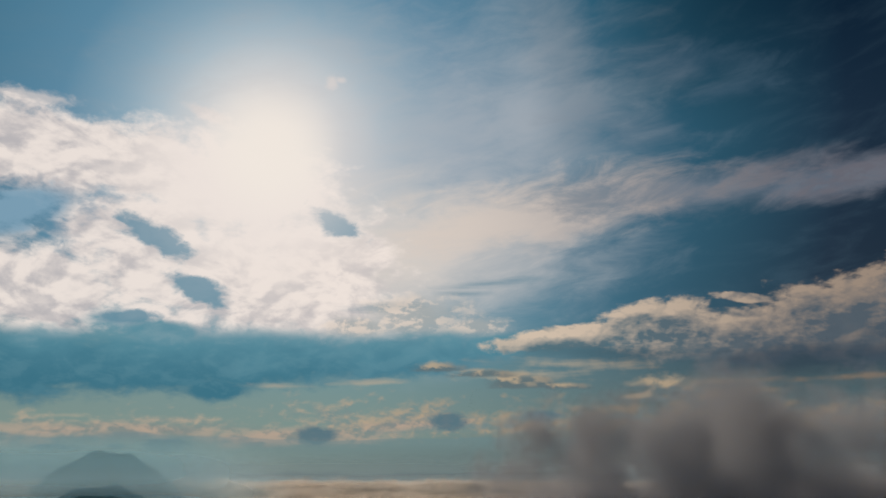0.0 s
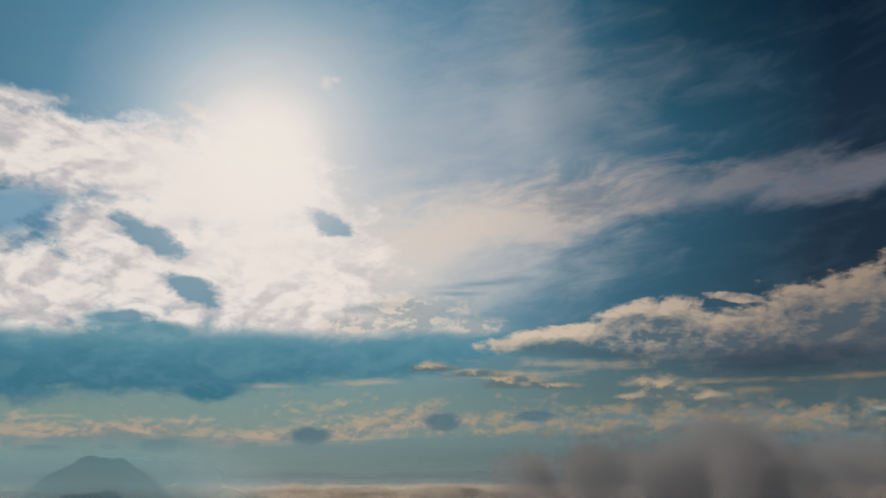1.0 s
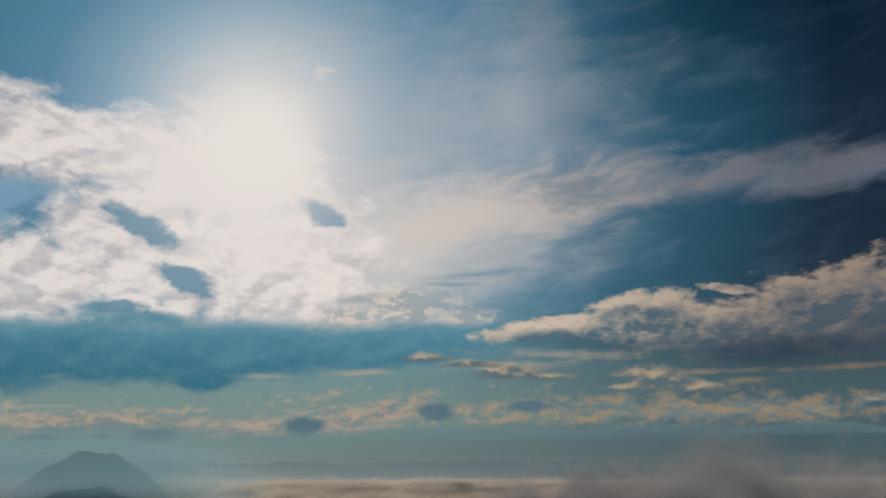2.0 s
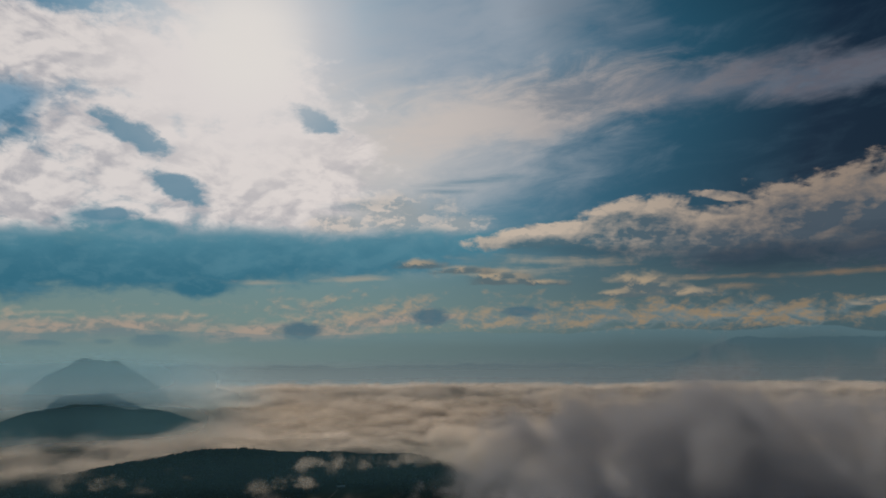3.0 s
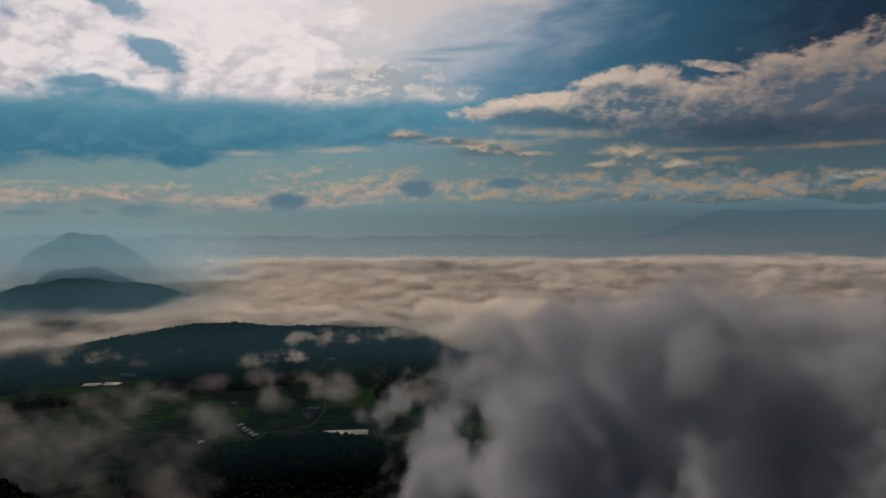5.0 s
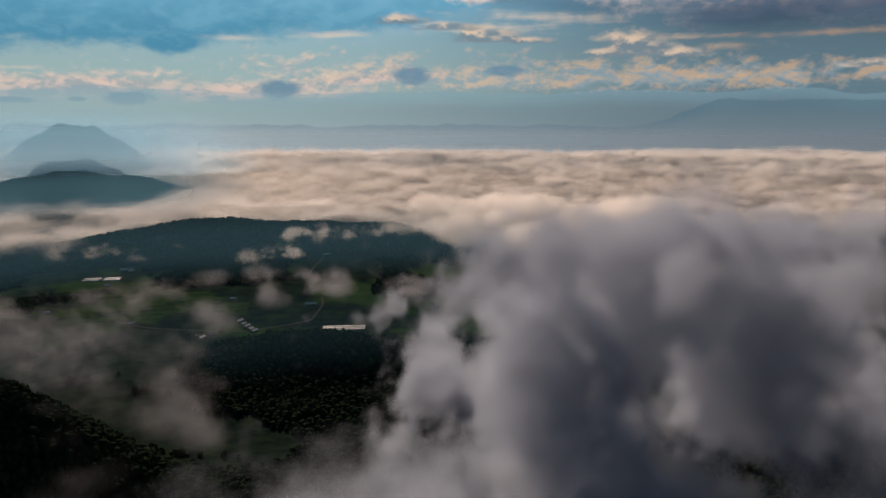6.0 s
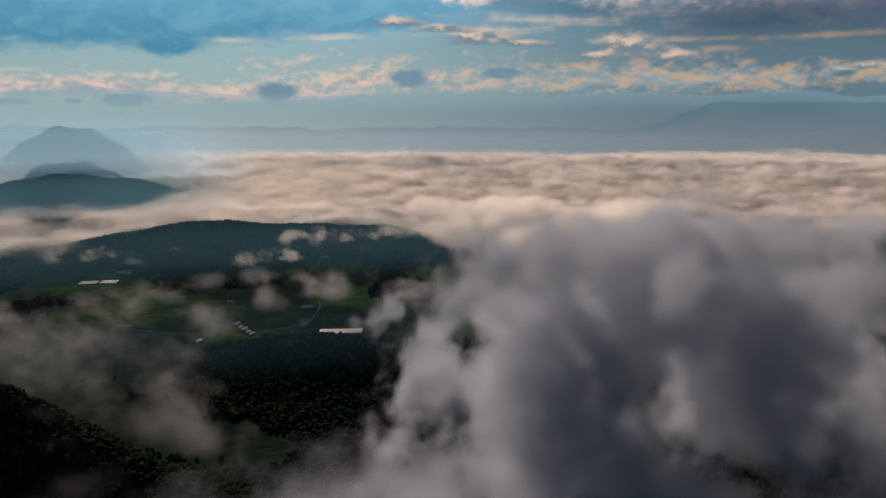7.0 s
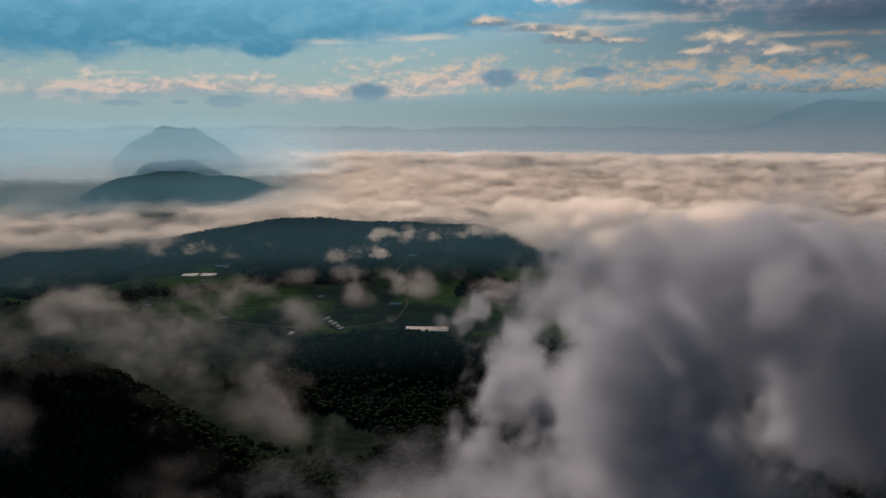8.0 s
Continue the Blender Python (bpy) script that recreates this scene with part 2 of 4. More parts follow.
sunny = w.mix(w.step(AZ, -20, 25), lin(184, 170, 152), lin(160, 140, 112))
for az, wide, base, top, cover, z, dense in ((10, 24, 1.9, 4.1, 0.45, 11.0, 0.7), (27, 14, 2.5, 3.6, 0.35, 15.0, 0.7), (-6, 9, 2.6, 4.9, 0.15, 27.0, 0.55)):
    mask, light = row(az, wide, base, top, cover, z)
    lay(w.mix(w.step(light, 0.15, 0.9), lin(112, 134, 142), sunny), mask, dense)
warm = rough_edge(rough_edge(any_of(ell(-25, 1.9, 13, 0.9, 1), ell(-11, 1.7, 8, 0.8, 2), ell(-3, 2.6, 6, 0.5, 4)), n_layer, 1.6), curl, 0.6)
lay(w.mix(w.step(mottle, 0.3, 0.7), lin(128, 136, 138), lin(184, 164, 150)), w.step(warm, -0.3, 0.8), 0.75)
tuft = torn(any_of(ell(0.5, 2.9, 1.7, 0.8), ell(-9.3, 1.8, 1.9, 0.9), ell(-23.2, 1.0, 0.8, 0.22), ell(-27, 0.9, 1.6, 0.25), ell(7.6, 3.3, 1.8, 0.45), ell(-20, 1.1, 2.0, 0.6)), 0.8, 1.0, 0.6)
lay(lin(74, 112, 130), w.step(tuft, -0.05, 0.5), 0.85)
# haze painted along the horizon, with the faint outlines of the farthest mountains in it
haze_col = w.mix(w.step(AZ, -25, 28), lin(116, 142, 144), lin(76, 98, 106))
lay(haze_col, w.step(w.m("ADD", EL, w.m("MULTIPLY", n_layer, 1.4)), 2.9, 1.0), 0.85)
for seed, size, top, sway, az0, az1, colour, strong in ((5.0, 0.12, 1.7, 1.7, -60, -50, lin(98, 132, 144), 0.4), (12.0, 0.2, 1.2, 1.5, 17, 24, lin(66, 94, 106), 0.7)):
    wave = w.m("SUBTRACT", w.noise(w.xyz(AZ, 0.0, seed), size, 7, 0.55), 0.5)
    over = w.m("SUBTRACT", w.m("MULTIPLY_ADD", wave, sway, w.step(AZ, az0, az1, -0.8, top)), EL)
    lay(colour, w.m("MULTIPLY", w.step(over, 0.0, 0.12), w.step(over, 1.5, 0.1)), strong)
lay(w.mix(w.step(AZ, -25, 28), lin(132, 150, 154), lin(90, 104, 112)), w.step(w.m("ADD", EL, w.m("MULTIPLY", n_layer, 0.8)), 0.5, -1.6, 0.0, 0.9))
bg = wt.nodes.new("ShaderNodeBackground")
wt.links.new(C, bg.inputs[0])
bg.inputs[1].default_value = 1.0
wt.links.new(bg.outputs[0], wt.nodes.new("ShaderNodeOutputWorld").inputs[0])
scene.cycles.transparent_max_bounces = 400


# ---------- materials ----------
def material(name):
    mt = bpy.data.materials.new(name)
    mt.use_nodes = True
    mt.node_tree.nodes.clear()
    n = Net(mt.node_tree)
    out = mt.node_tree.nodes.new("ShaderNodeOutputMaterial")
    return mt, n, out, mt.node_tree.nodes.new("ShaderNodeTexCoord").outputs["Object"]


def surface(name, build, rough=0.9, metal=0.0, bump=None):
    """build(net, coord) gives the colour; bump: (scale, metres)."""
    mt, n, out, co = material(name)
    p = mt.node_tree.nodes.new("ShaderNodeBsdfPrincipled")
    n.put(p.inputs["Base Color"], build(n, co))
    n.put(p.inputs["Roughness"], rough)
    n.put(p.inputs["Metallic"], metal)
    n.put(p.inputs["Specular IOR Level"], 0.0 if rough >= 0.85 else 0.5)
    if bump:
        b = mt.node_tree.nodes.new("ShaderNodeBump")
        n.put(b.inputs["Height"], n.noise(co, bump[0], 6, 0.6))
        b.inputs["Distance"].default_value = bump[1]
        n.put(p.inputs["Normal"], b.outputs[0])
    n.put(out.inputs[0], p.outputs[0])
    return mt


def cloud_material(name, thick, tint, scale=0.02, fray=1.0, forward=0.7):
    """Droplets in thin slices of a cloud: the stored thickness, frayed at two sizes, says how much light each slice scatters."""
    mt, n, out, co = material(name)
    tree = mt.node_tree
    d = tree.nodes.new("ShaderNodeAttribute")
    d.attribute_name = "thickness"
    frayed = n.m("ADD", n.m("SUBTRACT", n.noise(co, scale, 4, 0.55, 0.5), 0.5), n.m("MULTIPLY", n.m("SUBTRACT", n.noise(co, scale * 3.4, 3, 0.5, 0.2), 0.5), 0.5))
    alpha = n.step(n.m("MULTIPLY_ADD", frayed, fray, d.outputs["Fac"]), 0.1, 1.0, 0.0, thick)
    amount = tree.nodes.new("ShaderNodeAttribute")
    amount.attribute_name = "amount"
    alpha = n.m("MULTIPLY", n.m("MULTIPLY", alpha, amount.outputs["Fac"]), n.step(d.outputs["Fac"], 0.0, 0.15))
    dif, tra = tree.nodes.new("ShaderNodeBsdfDiffuse"), tree.nodes.new("ShaderNodeBsdfTranslucent")
    dif.inputs[0].default_value = tra.inputs[0].default_value = tint
    both, mixed = tree.nodes.new("ShaderNodeMixShader"), tree.nodes.new("ShaderNodeMixShader")
    both.inputs[0].default_value = forward
    n.put(both.inputs[1], dif.outputs[0]), n.put(both.inputs[2], tra.outputs[0])
    n.put(mixed.inputs[0], alpha)
    n.put(mixed.inputs[1], tree.nodes.new("ShaderNodeBsdfTransparent").outputs[0]), n.put(mixed.inputs[2], both.outputs[0])
    n.put(out.inputs[0], mixed.outputs[0])
    return mt


def fog_material(name, scale, thick, contrast=1.5, tint=(0.9, 0.9, 0.9, 1), even=1.3, ragged=0.4, gleam=0.0):
    """Droplets: light goes through and scatters; the stored density thins it, two sizes of noise tear it."""
    mt, n, out, co = material(name)
    tree = mt.node_tree
    d = tree.nodes.new("ShaderNodeAttribute")
    d.attribute_name = "thickness"
    a = n.noise(co, scale, 5, 0.52, 0.4)
    b = n.noise(co, scale * 4.0, 2, 0.5)
    torn = n.m("MULTIPLY", n.m("ADD", n.m("SUBTRACT", a, 0.5), n.m("MULTIPLY", n.m("SUBTRACT", b, 0.5), ragged)), contrast)
    alpha = n.m("MULTIPLY", n.step(n.m("ADD", d.outputs["Fac"], torn), 0.12, 0.95), n.m("MULTIPLY", n.step(d.outputs["Fac"], 0.0, 0.3), thick))
    dif, tra = tree.nodes.new("ShaderNodeBsdfDiffuse"), tree.nodes.new("ShaderNodeBsdfTranslucent")
    dif.inputs[0].default_value = tra.inputs[0].default_value = tint
    lean, unit = tree.nodes.new("ShaderNodeVectorMath"), tree.nodes.new("ShaderNodeVectorMath")  # droplets scatter round about, so slopes count only in part
    unit.operation = "NORMALIZE"
    n.put(lean.inputs[0], tree.nodes.new("ShaderNodeNewGeometry").outputs["Normal"])
    lean.inputs[1].default_value = (0.0, 0.0, even)
    n.put(unit.inputs[0], lean.outputs[0])
    n.put(dif.inputs["Normal"], unit.outputs[0]), n.put(tra.inputs["Normal"], unit.outputs[0])
    both, mixed = tree.nodes.new("ShaderNodeMixShader"), tree.nodes.new("ShaderNodeMixShader")
    both.inputs[0].default_value = 0.62
    n.put(both.inputs[1], dif.outputs[0]), n.put(both.inputs[2], tra.outputs[0])
    scattered = both.outputs[0]
    if gleam:  # droplets throw most light on forwards, away from the sun
        glow, more = tree.nodes.new("ShaderNodeBsdfGlossy"), tree.nodes.new("ShaderNodeMixShader")
        glow.inputs["Color"].default_value, glow.inputs["Roughness"].default_value = tint, 0.65
        n.put(glow.inputs["Normal"], unit.outputs[0])
        more.inputs[0].default_value = gleam
        n.put(more.inputs[1], scattered), n.put(more.inputs[2], glow.outputs[0])
        scattered = more.outputs[0]
    n.put(mixed.inputs[0], alpha)
    n.put(mixed.inputs[1], tree.nodes.new("ShaderNodeBsdfTransparent").outputs[0]), n.put(mixed.inputs[2], scattered)
    n.put(out.inputs[0], mixed.outputs[0])
    return mt


# shade and sunlight on the fog are put into these tints, grey to cream
SHADED_CLOUD = cloud_material("cloud", 0.46, (0.35, 0.39, 0.46, 1), 0.013, 3.0, 0.68)
SHADED_FOG = cloud_material("shaded_fog", 0.13, (0.36, 0.37, 0.4, 1), 0.015, 2.4, 0.62)
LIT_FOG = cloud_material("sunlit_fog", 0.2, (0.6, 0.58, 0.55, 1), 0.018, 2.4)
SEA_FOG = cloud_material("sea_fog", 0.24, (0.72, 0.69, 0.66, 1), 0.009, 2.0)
FOG_FAR = fog_material("far_fog", 0.005, 0.6, 1.3, (0.92, 0.88, 0.82, 1), gleam=0.08)
# the blue light of distant air is put into the tint of these sheets
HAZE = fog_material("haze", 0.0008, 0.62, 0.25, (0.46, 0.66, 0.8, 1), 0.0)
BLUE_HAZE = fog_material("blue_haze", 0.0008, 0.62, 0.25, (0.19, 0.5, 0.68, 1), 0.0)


def ground_colour(n, co):
    tree = n.tree
    s = tree.nodes.new("ShaderNodeSeparateXYZ")
    n.put(s.inputs[0], co)
    a, b = n.noise(co, 0.004, 6, 0.6), n.noise(co, 0.03, 6, 0.65)
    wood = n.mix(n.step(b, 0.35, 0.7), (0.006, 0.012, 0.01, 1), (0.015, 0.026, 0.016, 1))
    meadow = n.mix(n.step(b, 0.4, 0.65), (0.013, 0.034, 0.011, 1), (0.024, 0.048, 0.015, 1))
    flat_land = n.m("MULTIPLY", n.m("MULTIPLY", n.step(s.outputs[2], 16.0, 4.0), n.m("MULTIPLY", n.step(s.outputs[1], 1290.0, 1350.0), n.step(s.outputs[0], 420.0, 250.0))), n.step(a, 0.5, 0.58))
    return n.mix(flat_land, wood, meadow)


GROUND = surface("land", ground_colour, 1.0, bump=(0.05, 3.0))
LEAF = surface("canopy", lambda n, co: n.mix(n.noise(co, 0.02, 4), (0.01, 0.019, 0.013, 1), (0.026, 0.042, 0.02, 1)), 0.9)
# distant haze is put into this forest's pale blue colour
HAZED_WOOD = surface("hazed_forest", lambda n, co: n.mix(n.step(n.noise(co, 0.008, 7, 0.65), 0.35, 0.7), (0.07, 0.16, 0.2, 1), (0.12, 0.22, 0.26, 1)), 1.0, bump=(0.03, 6.0))


# ---------- fields of height ----------
TABLE = np.random.RandomState(7).rand(256, 256)


def value_noise(x, y):
    xi, yi = np.floor(x).astype(int), np.floor(y).astype(int)
    fx, fy = x - xi, y - yi
    fx, fy = fx * fx * (3 - 2 * fx), fy * fy * (3 - 2 * fy)
    t = lambda i, j: TABLE[i & 255, j & 255]
    return (t(xi, yi) * (1 - fx) + t(xi + 1, yi) * fx) * (1 - fy) + (t(xi, yi + 1) * (1 - fx) + t(xi + 1, yi + 1) * fx) * fy


def fbm(x, y, size, octaves=5, seed=0.0, gain=0.5):
    out, amp, total = 0.0, 1.0, 0.0
    x, y = x / size + seed * 17.3, y / size + seed * 9.7
    for _ in range(octaves):
        out, total = out + amp * value_noise(x, y), total + amp
        x, y, amp = 1.6 * x - 1.2 * y + 5.2, 1.2 * x + 1.6 * y + 1.3, amp * gain
    return out / total


def smooth(v, lo, hi):
    t = np.clip((v - lo) / (hi - lo), 0, 1)
    return t * t * (3 - 2 * t)


def mound(x, y, cx, cy, sx, sy, turn=0.0):
    c, s = math.cos(radians(turn)), math.sin(radians(turn))
    u, v = (x - cx) * c + (y - cy) * s, -(x - cx) * s + (y - cy) * c
    return np.exp(-((u / sx) ** 2 + (v / sy) ** 2))


def sheet(name, xs, ys, z, mat, keep=None, density=None, smooth_shade=True):
    """One or more stacked height sheets over a grid, as one mesh object. z, density: (layers, len(ys), len(xs))."""
    z = np.asarray(z)
    layers, h, wd = z.shape
    gx, gy = np.meshgrid(xs, ys)
    co = np.stack([np.broadcast_to(gx, z.shape), np.broadcast_to(gy, z.shape), z], -1).reshape(-1, 3)
    i = np.arange(layers * h * wd).reshape(layers, h, wd)
    quads = np.stack([i[:, :-1, :-1], i[:, :-1, 1:], i[:, 1:, 1:], i[:, 1:, :-1]], -1)
    if keep is not None:
        k = np.broadcast_to(keep, z.shape)
        quads = quads[k[:, :-1, :-1] | k[:, :-1, 1:] | k[:, 1:, 1:] | k[:, 1:, :-1]]
    quads = quads.reshape(-1, 4)
    used, back = np.unique(quads, return_inverse=True)
    co, quads = co[used], back.reshape(-1, 4)
    me = bpy.data.meshes.new(name)
    me.vertices.add(len(co))
    me.vertices.foreach_set("co", co.astype(np.float32).ravel())
    me.loops.add(quads.size)
    me.loops.foreach_set("vertex_index", quads.astype(np.int32).ravel())
    me.polygons.add(len(quads))
    me.polygons.foreach_set("loop_start", np.arange(0, quads.size, 4, dtype=np.int32))
    me.polygons.foreach_set("use_smooth", np.full(len(quads), smooth_shade))
    if density is not None:
        me.attributes.new("thickness", "FLOAT", "POINT").data.foreach_set("value", np.broadcast_to(density, z.shape).ravel()[used].astype(np.float32))
    me.update(calc_edges=True)
    me.materials.append(mat)
    return new(name, me)


HILLS = [  # x, y, height, half widths, turn
    (-590, 2350, 66, 170, 120, 10), (-800, 2290, 40, 170, 120, 10), (-1010, 2230, 24, 190, 120, 10), (-400, 2400, 38, 150, 120, 5), (-250, 2430, 42, 130, 120, 0),
    (-60, 2460, 46, 130, 120, 0), (-1600, 3333, 132, 170, 190, 0), (-1350, 3438, 122, 200, 190, 0), (-1080, 3517, 62, 200, 150, 0), (-1790, 3250, 70, 130, 170, 0),
    (-620, 2170, 42, 230, 130, 5), (-350, 2230, 34, 190, 120, 0), (-930, 2130, 22, 220, 90, 5), (-60, 2270, 34, 170, 140, 0),
    (-185, 1225, 46, 130, 90, 0), (-30, 1190, 22, 100, 80, 0), (-380, 650, 150, 150, 120, 0), (-640, 620, 150, 200, 150, 0), (-120, 600, 70, 160, 110, 0),
    (600, 900, 60, 260, 200, 20), (1100, 1900, 40, 400, 260, 10), (400, 2300, 30, 300, 200, 0), (0, -200, 120, 500, 300, 0)]


def land(x, y):
    z = 0 * x
    for cx, cy, h, sx, sy, turn in HILLS:
        z = z + h * mound(x, y, cx, cy, sx, sy, turn)
    rough = (fbm(x, y, 160, 5, 1) - 0.5) * 2
    return z * (1 + 0.22 * rough) + smooth(z, 3, 30) * rough * 6 - 1.5


xs = np.concatenate([np.arange(-3500, -2000, 120), np.arange(-2000, 700, 16), np.arange(700, 3501, 100)]).astype(float)
ys = np.concatenate([np.arange(-3500, 300, 190), np.arange(300, 2700, 16), np.arange(2700, 3700, 25), np.arange(3700, 4951, 90)]).astype(float)
gx, gy = np.meshgrid(xs, ys)
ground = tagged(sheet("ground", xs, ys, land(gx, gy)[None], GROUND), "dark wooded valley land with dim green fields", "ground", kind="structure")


# ---------- far mountains ----------
def mountain(crest, y, label):
    """A ridge along x with the given crest, points of (x, height)."""
    cx, cz = [p[0] for p in crest], [p[1] for p in crest]
    gx_, gy_ = np.arange(cx[0], cx[-1] + 1, 14.0), np.arange(y - 240, y + 241, 16.0)
    px, py = np.meshgrid(gx_, gy_)
    top = np.interp(px, cx, cz)
    z = 60 + (top - 60) * np.exp(-np.abs((py - y) / 130) ** 1.5) * (0.88 + 0.24 * fbm(px, py, 150, 5, 3))
    tagged(sheet("mountain", gx_, gy_, z[None], HAZED_WOOD), label, "mountain")


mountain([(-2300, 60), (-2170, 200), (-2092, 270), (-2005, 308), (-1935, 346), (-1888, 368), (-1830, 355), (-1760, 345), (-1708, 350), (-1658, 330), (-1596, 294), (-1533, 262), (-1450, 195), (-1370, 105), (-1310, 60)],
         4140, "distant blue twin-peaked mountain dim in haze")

# ---------- fog ----------
def fog_body(name, box, cell, top, cover, depth, layers, mat, label, stir=6.0):
    """A body of fog: many thin sheets one under another below a billowing top, thinner upwards and towards the rim."""
    fx, fy = np.arange(box[0], box[1] + 1, float(cell)), np.arange(box[2], box[3] + 1, float(cell))
    px, py = np.meshgrid(fx, fy)
    c, t, ground_z = cover(px, py), top(px, py), land(px, py)
    zs, ds = [], []
    for k in range(layers):
        f = (k + 0.5) / layers
        zs.append(t - depth * (1 - f) * (0.3 + 0.7 * smooth(c, 0, 0.8)) + stir * (fbm(px, py, 5 * stir + 30, 3, 100 + k) - 0.5))
        ds.append(c * (1.0 - 0.85 * f ** 1.3) * smooth(zs[-1] - ground_z, 2, 30))
    ds = np.array(ds)
    return tagged(sheet(name, fx, fy, zs, mat, ds > 0.01, ds), label, "fog", kind="stuff")


def value_noise_3d(x, y, z):
    zi = np.floor(z).astype(int)
    f = z - zi
    f = f * f * (3 - 2 * f)
    low, high = value_noise(x + 37.7 * zi, y + 11.3 * zi), value_noise(x + 37.7 * (zi + 1), y + 11.3 * (zi + 1))
    return low * (1 - f) + high * f


def billow(x, y, z, size, octaves=4, seed=0.0, gain=0.55):
    """Rounded bulges with creases between them, about 0 to 1."""
    out, amp, total = 0.0, 1.0, 0.0
    x, y, z = x / size + 7.3 * seed, y / size + 3.1 * seed, z / size + 1.7 * seed
    for _ in range(octaves):
        out, total = out + amp * np.sqrt((2 * value_noise_3d(x, y, z) - 1) ** 2 + 0.04), total + amp
        x, y, z, amp = 1.6 * x - 1.2 * y + 5.2, 1.2 * x + 1.6 * y + 1.3, 2 * z + 2.9, amp * gain
    return out / total


SLOPE = radians(68)


def cloud_body(name, box, gap, cell, field, mat, label, ripple=10.0, seed=1):
    """A cloud cut into thin leaning slices; field(x, y, z) gives how deep inside a place is, 0 outside, and the density there."""
    x0, x1, y0, y1, z0, z1 = box
    c, s = math.cos(SLOPE), math.sin(SLOPE)
    first, last = -y1 * s + z0 * c, -y0 * s + z1 * c
    xs_ = np.arange(x0, x1 + cell, float(cell))
    verts, quads, thick, dense, count = [], [], [], [], 0
    for k in np.arange(first, last, gap):
        # along the slice: y = -k s + v c, z = k c + v s
        lo, hi = max((z0 - k * c) / s, (y0 + k * s) / c), min((z1 - k * c) / s, (y1 + k * s) / c)
        if hi - lo < cell:
            continue
        vs = np.arange(lo, hi + cell, float(cell))
        px, pv = np.meshgrid(xs_, vs)
        off = k + ripple * 2 * (fbm(px, pv + 0.6 * k, 9 * ripple, 2, seed) - 0.5)
        py, pz = -off * s + pv * c, off * c + pv * s
        d, amount = field(px, py, pz)
        keep = d * amount > 0.004
        q = keep[:-1, :-1] | keep[:-1, 1:] | keep[1:, 1:] | keep[1:, :-1]
        if not q.any():
            continue
        i = np.arange(px.size).reshape(px.shape)
        f = np.stack([i[:-1, :-1], i[:-1, 1:], i[1:, 1:], i[1:, :-1]], -1)[q]
        used, back = np.unique(f, return_inverse=True)
        verts.append(np.stack([px.ravel()[used], py.ravel()[used], pz.ravel()[used]], -1))
        thick.append(d.ravel()[used])
        dense.append(amount.ravel()[used])
        quads.append(back.reshape(-1, 4) + count)
        count += len(used)
    co, quads, thick = np.concatenate(verts), np.concatenate(quads), np.concatenate(thick)
    me = bpy.data.meshes.new(name)
    me.vertices.add(len(co))
    me.vertices.foreach_set("co", co.astype(np.float32).ravel())
    me.loops.add(quads.size)
    me.loops.foreach_set("vertex_index", quads.astype(np.int32).ravel())
    me.polygons.add(len(quads))
    me.polygons.foreach_set("loop_start", np.arange(0, quads.size, 4, dtype=np.int32))
    me.polygons.foreach_set("use_smooth", np.full(len(quads), True))
    me.attributes.new("thickness", "FLOAT", "POINT").data.foreach_set("value", thick.astype(np.float32))
    me.attributes.new("amount", "FLOAT", "POINT").data.foreach_set("value", np.concatenate(dense).astype(np.float32))
    me.update(calc_edges=True)
    me.materials.append(mat)
    return tagged(new(name, me), label, "fog", kind="stuff")


def lobes(x, y, z, blobs):
    """1 inside the middle of a lobe, 0 on its rim, less outside; and the share of the full density."""
    total, share = np.full(x.shape, 1e-9), np.zeros(x.shape)
    for cx, cy, cz, rx, ry, rz, much in blobs:
        near = np.exp(6 * (1 - np.sqrt(((x - cx) / rx) ** 2 + ((y - cy) / ry) ** 2 + ((z - cz) / rz) ** 2)))
        total, share = total + near, share + much * near
    return np.log(total) / 6, share / total


PLUME = [  # x, y, z, half sizes, share of the full density
    (185, 480, 278, 135, 125, 104, 0.75), (122, 490, 256, 105, 110, 100, 1.0), (84, 480, 240, 64, 90, 92, 0.7), (270, 560, 250, 125, 130, 96, 0.65), (290, 720, 170, 160, 160, 85, 0.7), (120, 700, 155, 150, 150, 90, 0.8),
    (110, 350, 200, 135, 88, 72, 0.5), (20, 370, 165, 95, 82, 62, 0.2), (215, 320, 195, 115, 88, 66, 0.3), (-70, 430, 145, 95, 80, 66, 0.14), (-85, 520, 130, 65, 70, 58, 0.16),
    (60, 260, 150, 165, 100, 70, 0.13), (-80, 290, 130, 155, 100, 70, 0.1), (340, 420, 175, 110, 110, 64, 0.16), (-190, 400, 120, 125, 95, 64, 0.1), (450, 680, 150, 140, 150, 66, 0.4), (500, 950, 120, 180, 210, 70, 0.6), (200, 230, 140, 120, 80, 60, 0.12)]


def plume_field(x, y, z):
    d, share = lobes(x, y, z, PLUME)
    d = d + 1.9 * (billow(x, y, z, 125, 4, 2.0) - 0.42) + 1.3 * (billow(x, y, z, 44, 3, 5.0) - 0.42)
    return smooth(d, -0.15, 1.05), share


cloud_body("cloud_plume", (-300, 700, 120, 1160, 50, 400), 8.0, 7.5, plume_field, SHADED_CLOUD, "large grey cloud billowing up from the valley", 12.0)


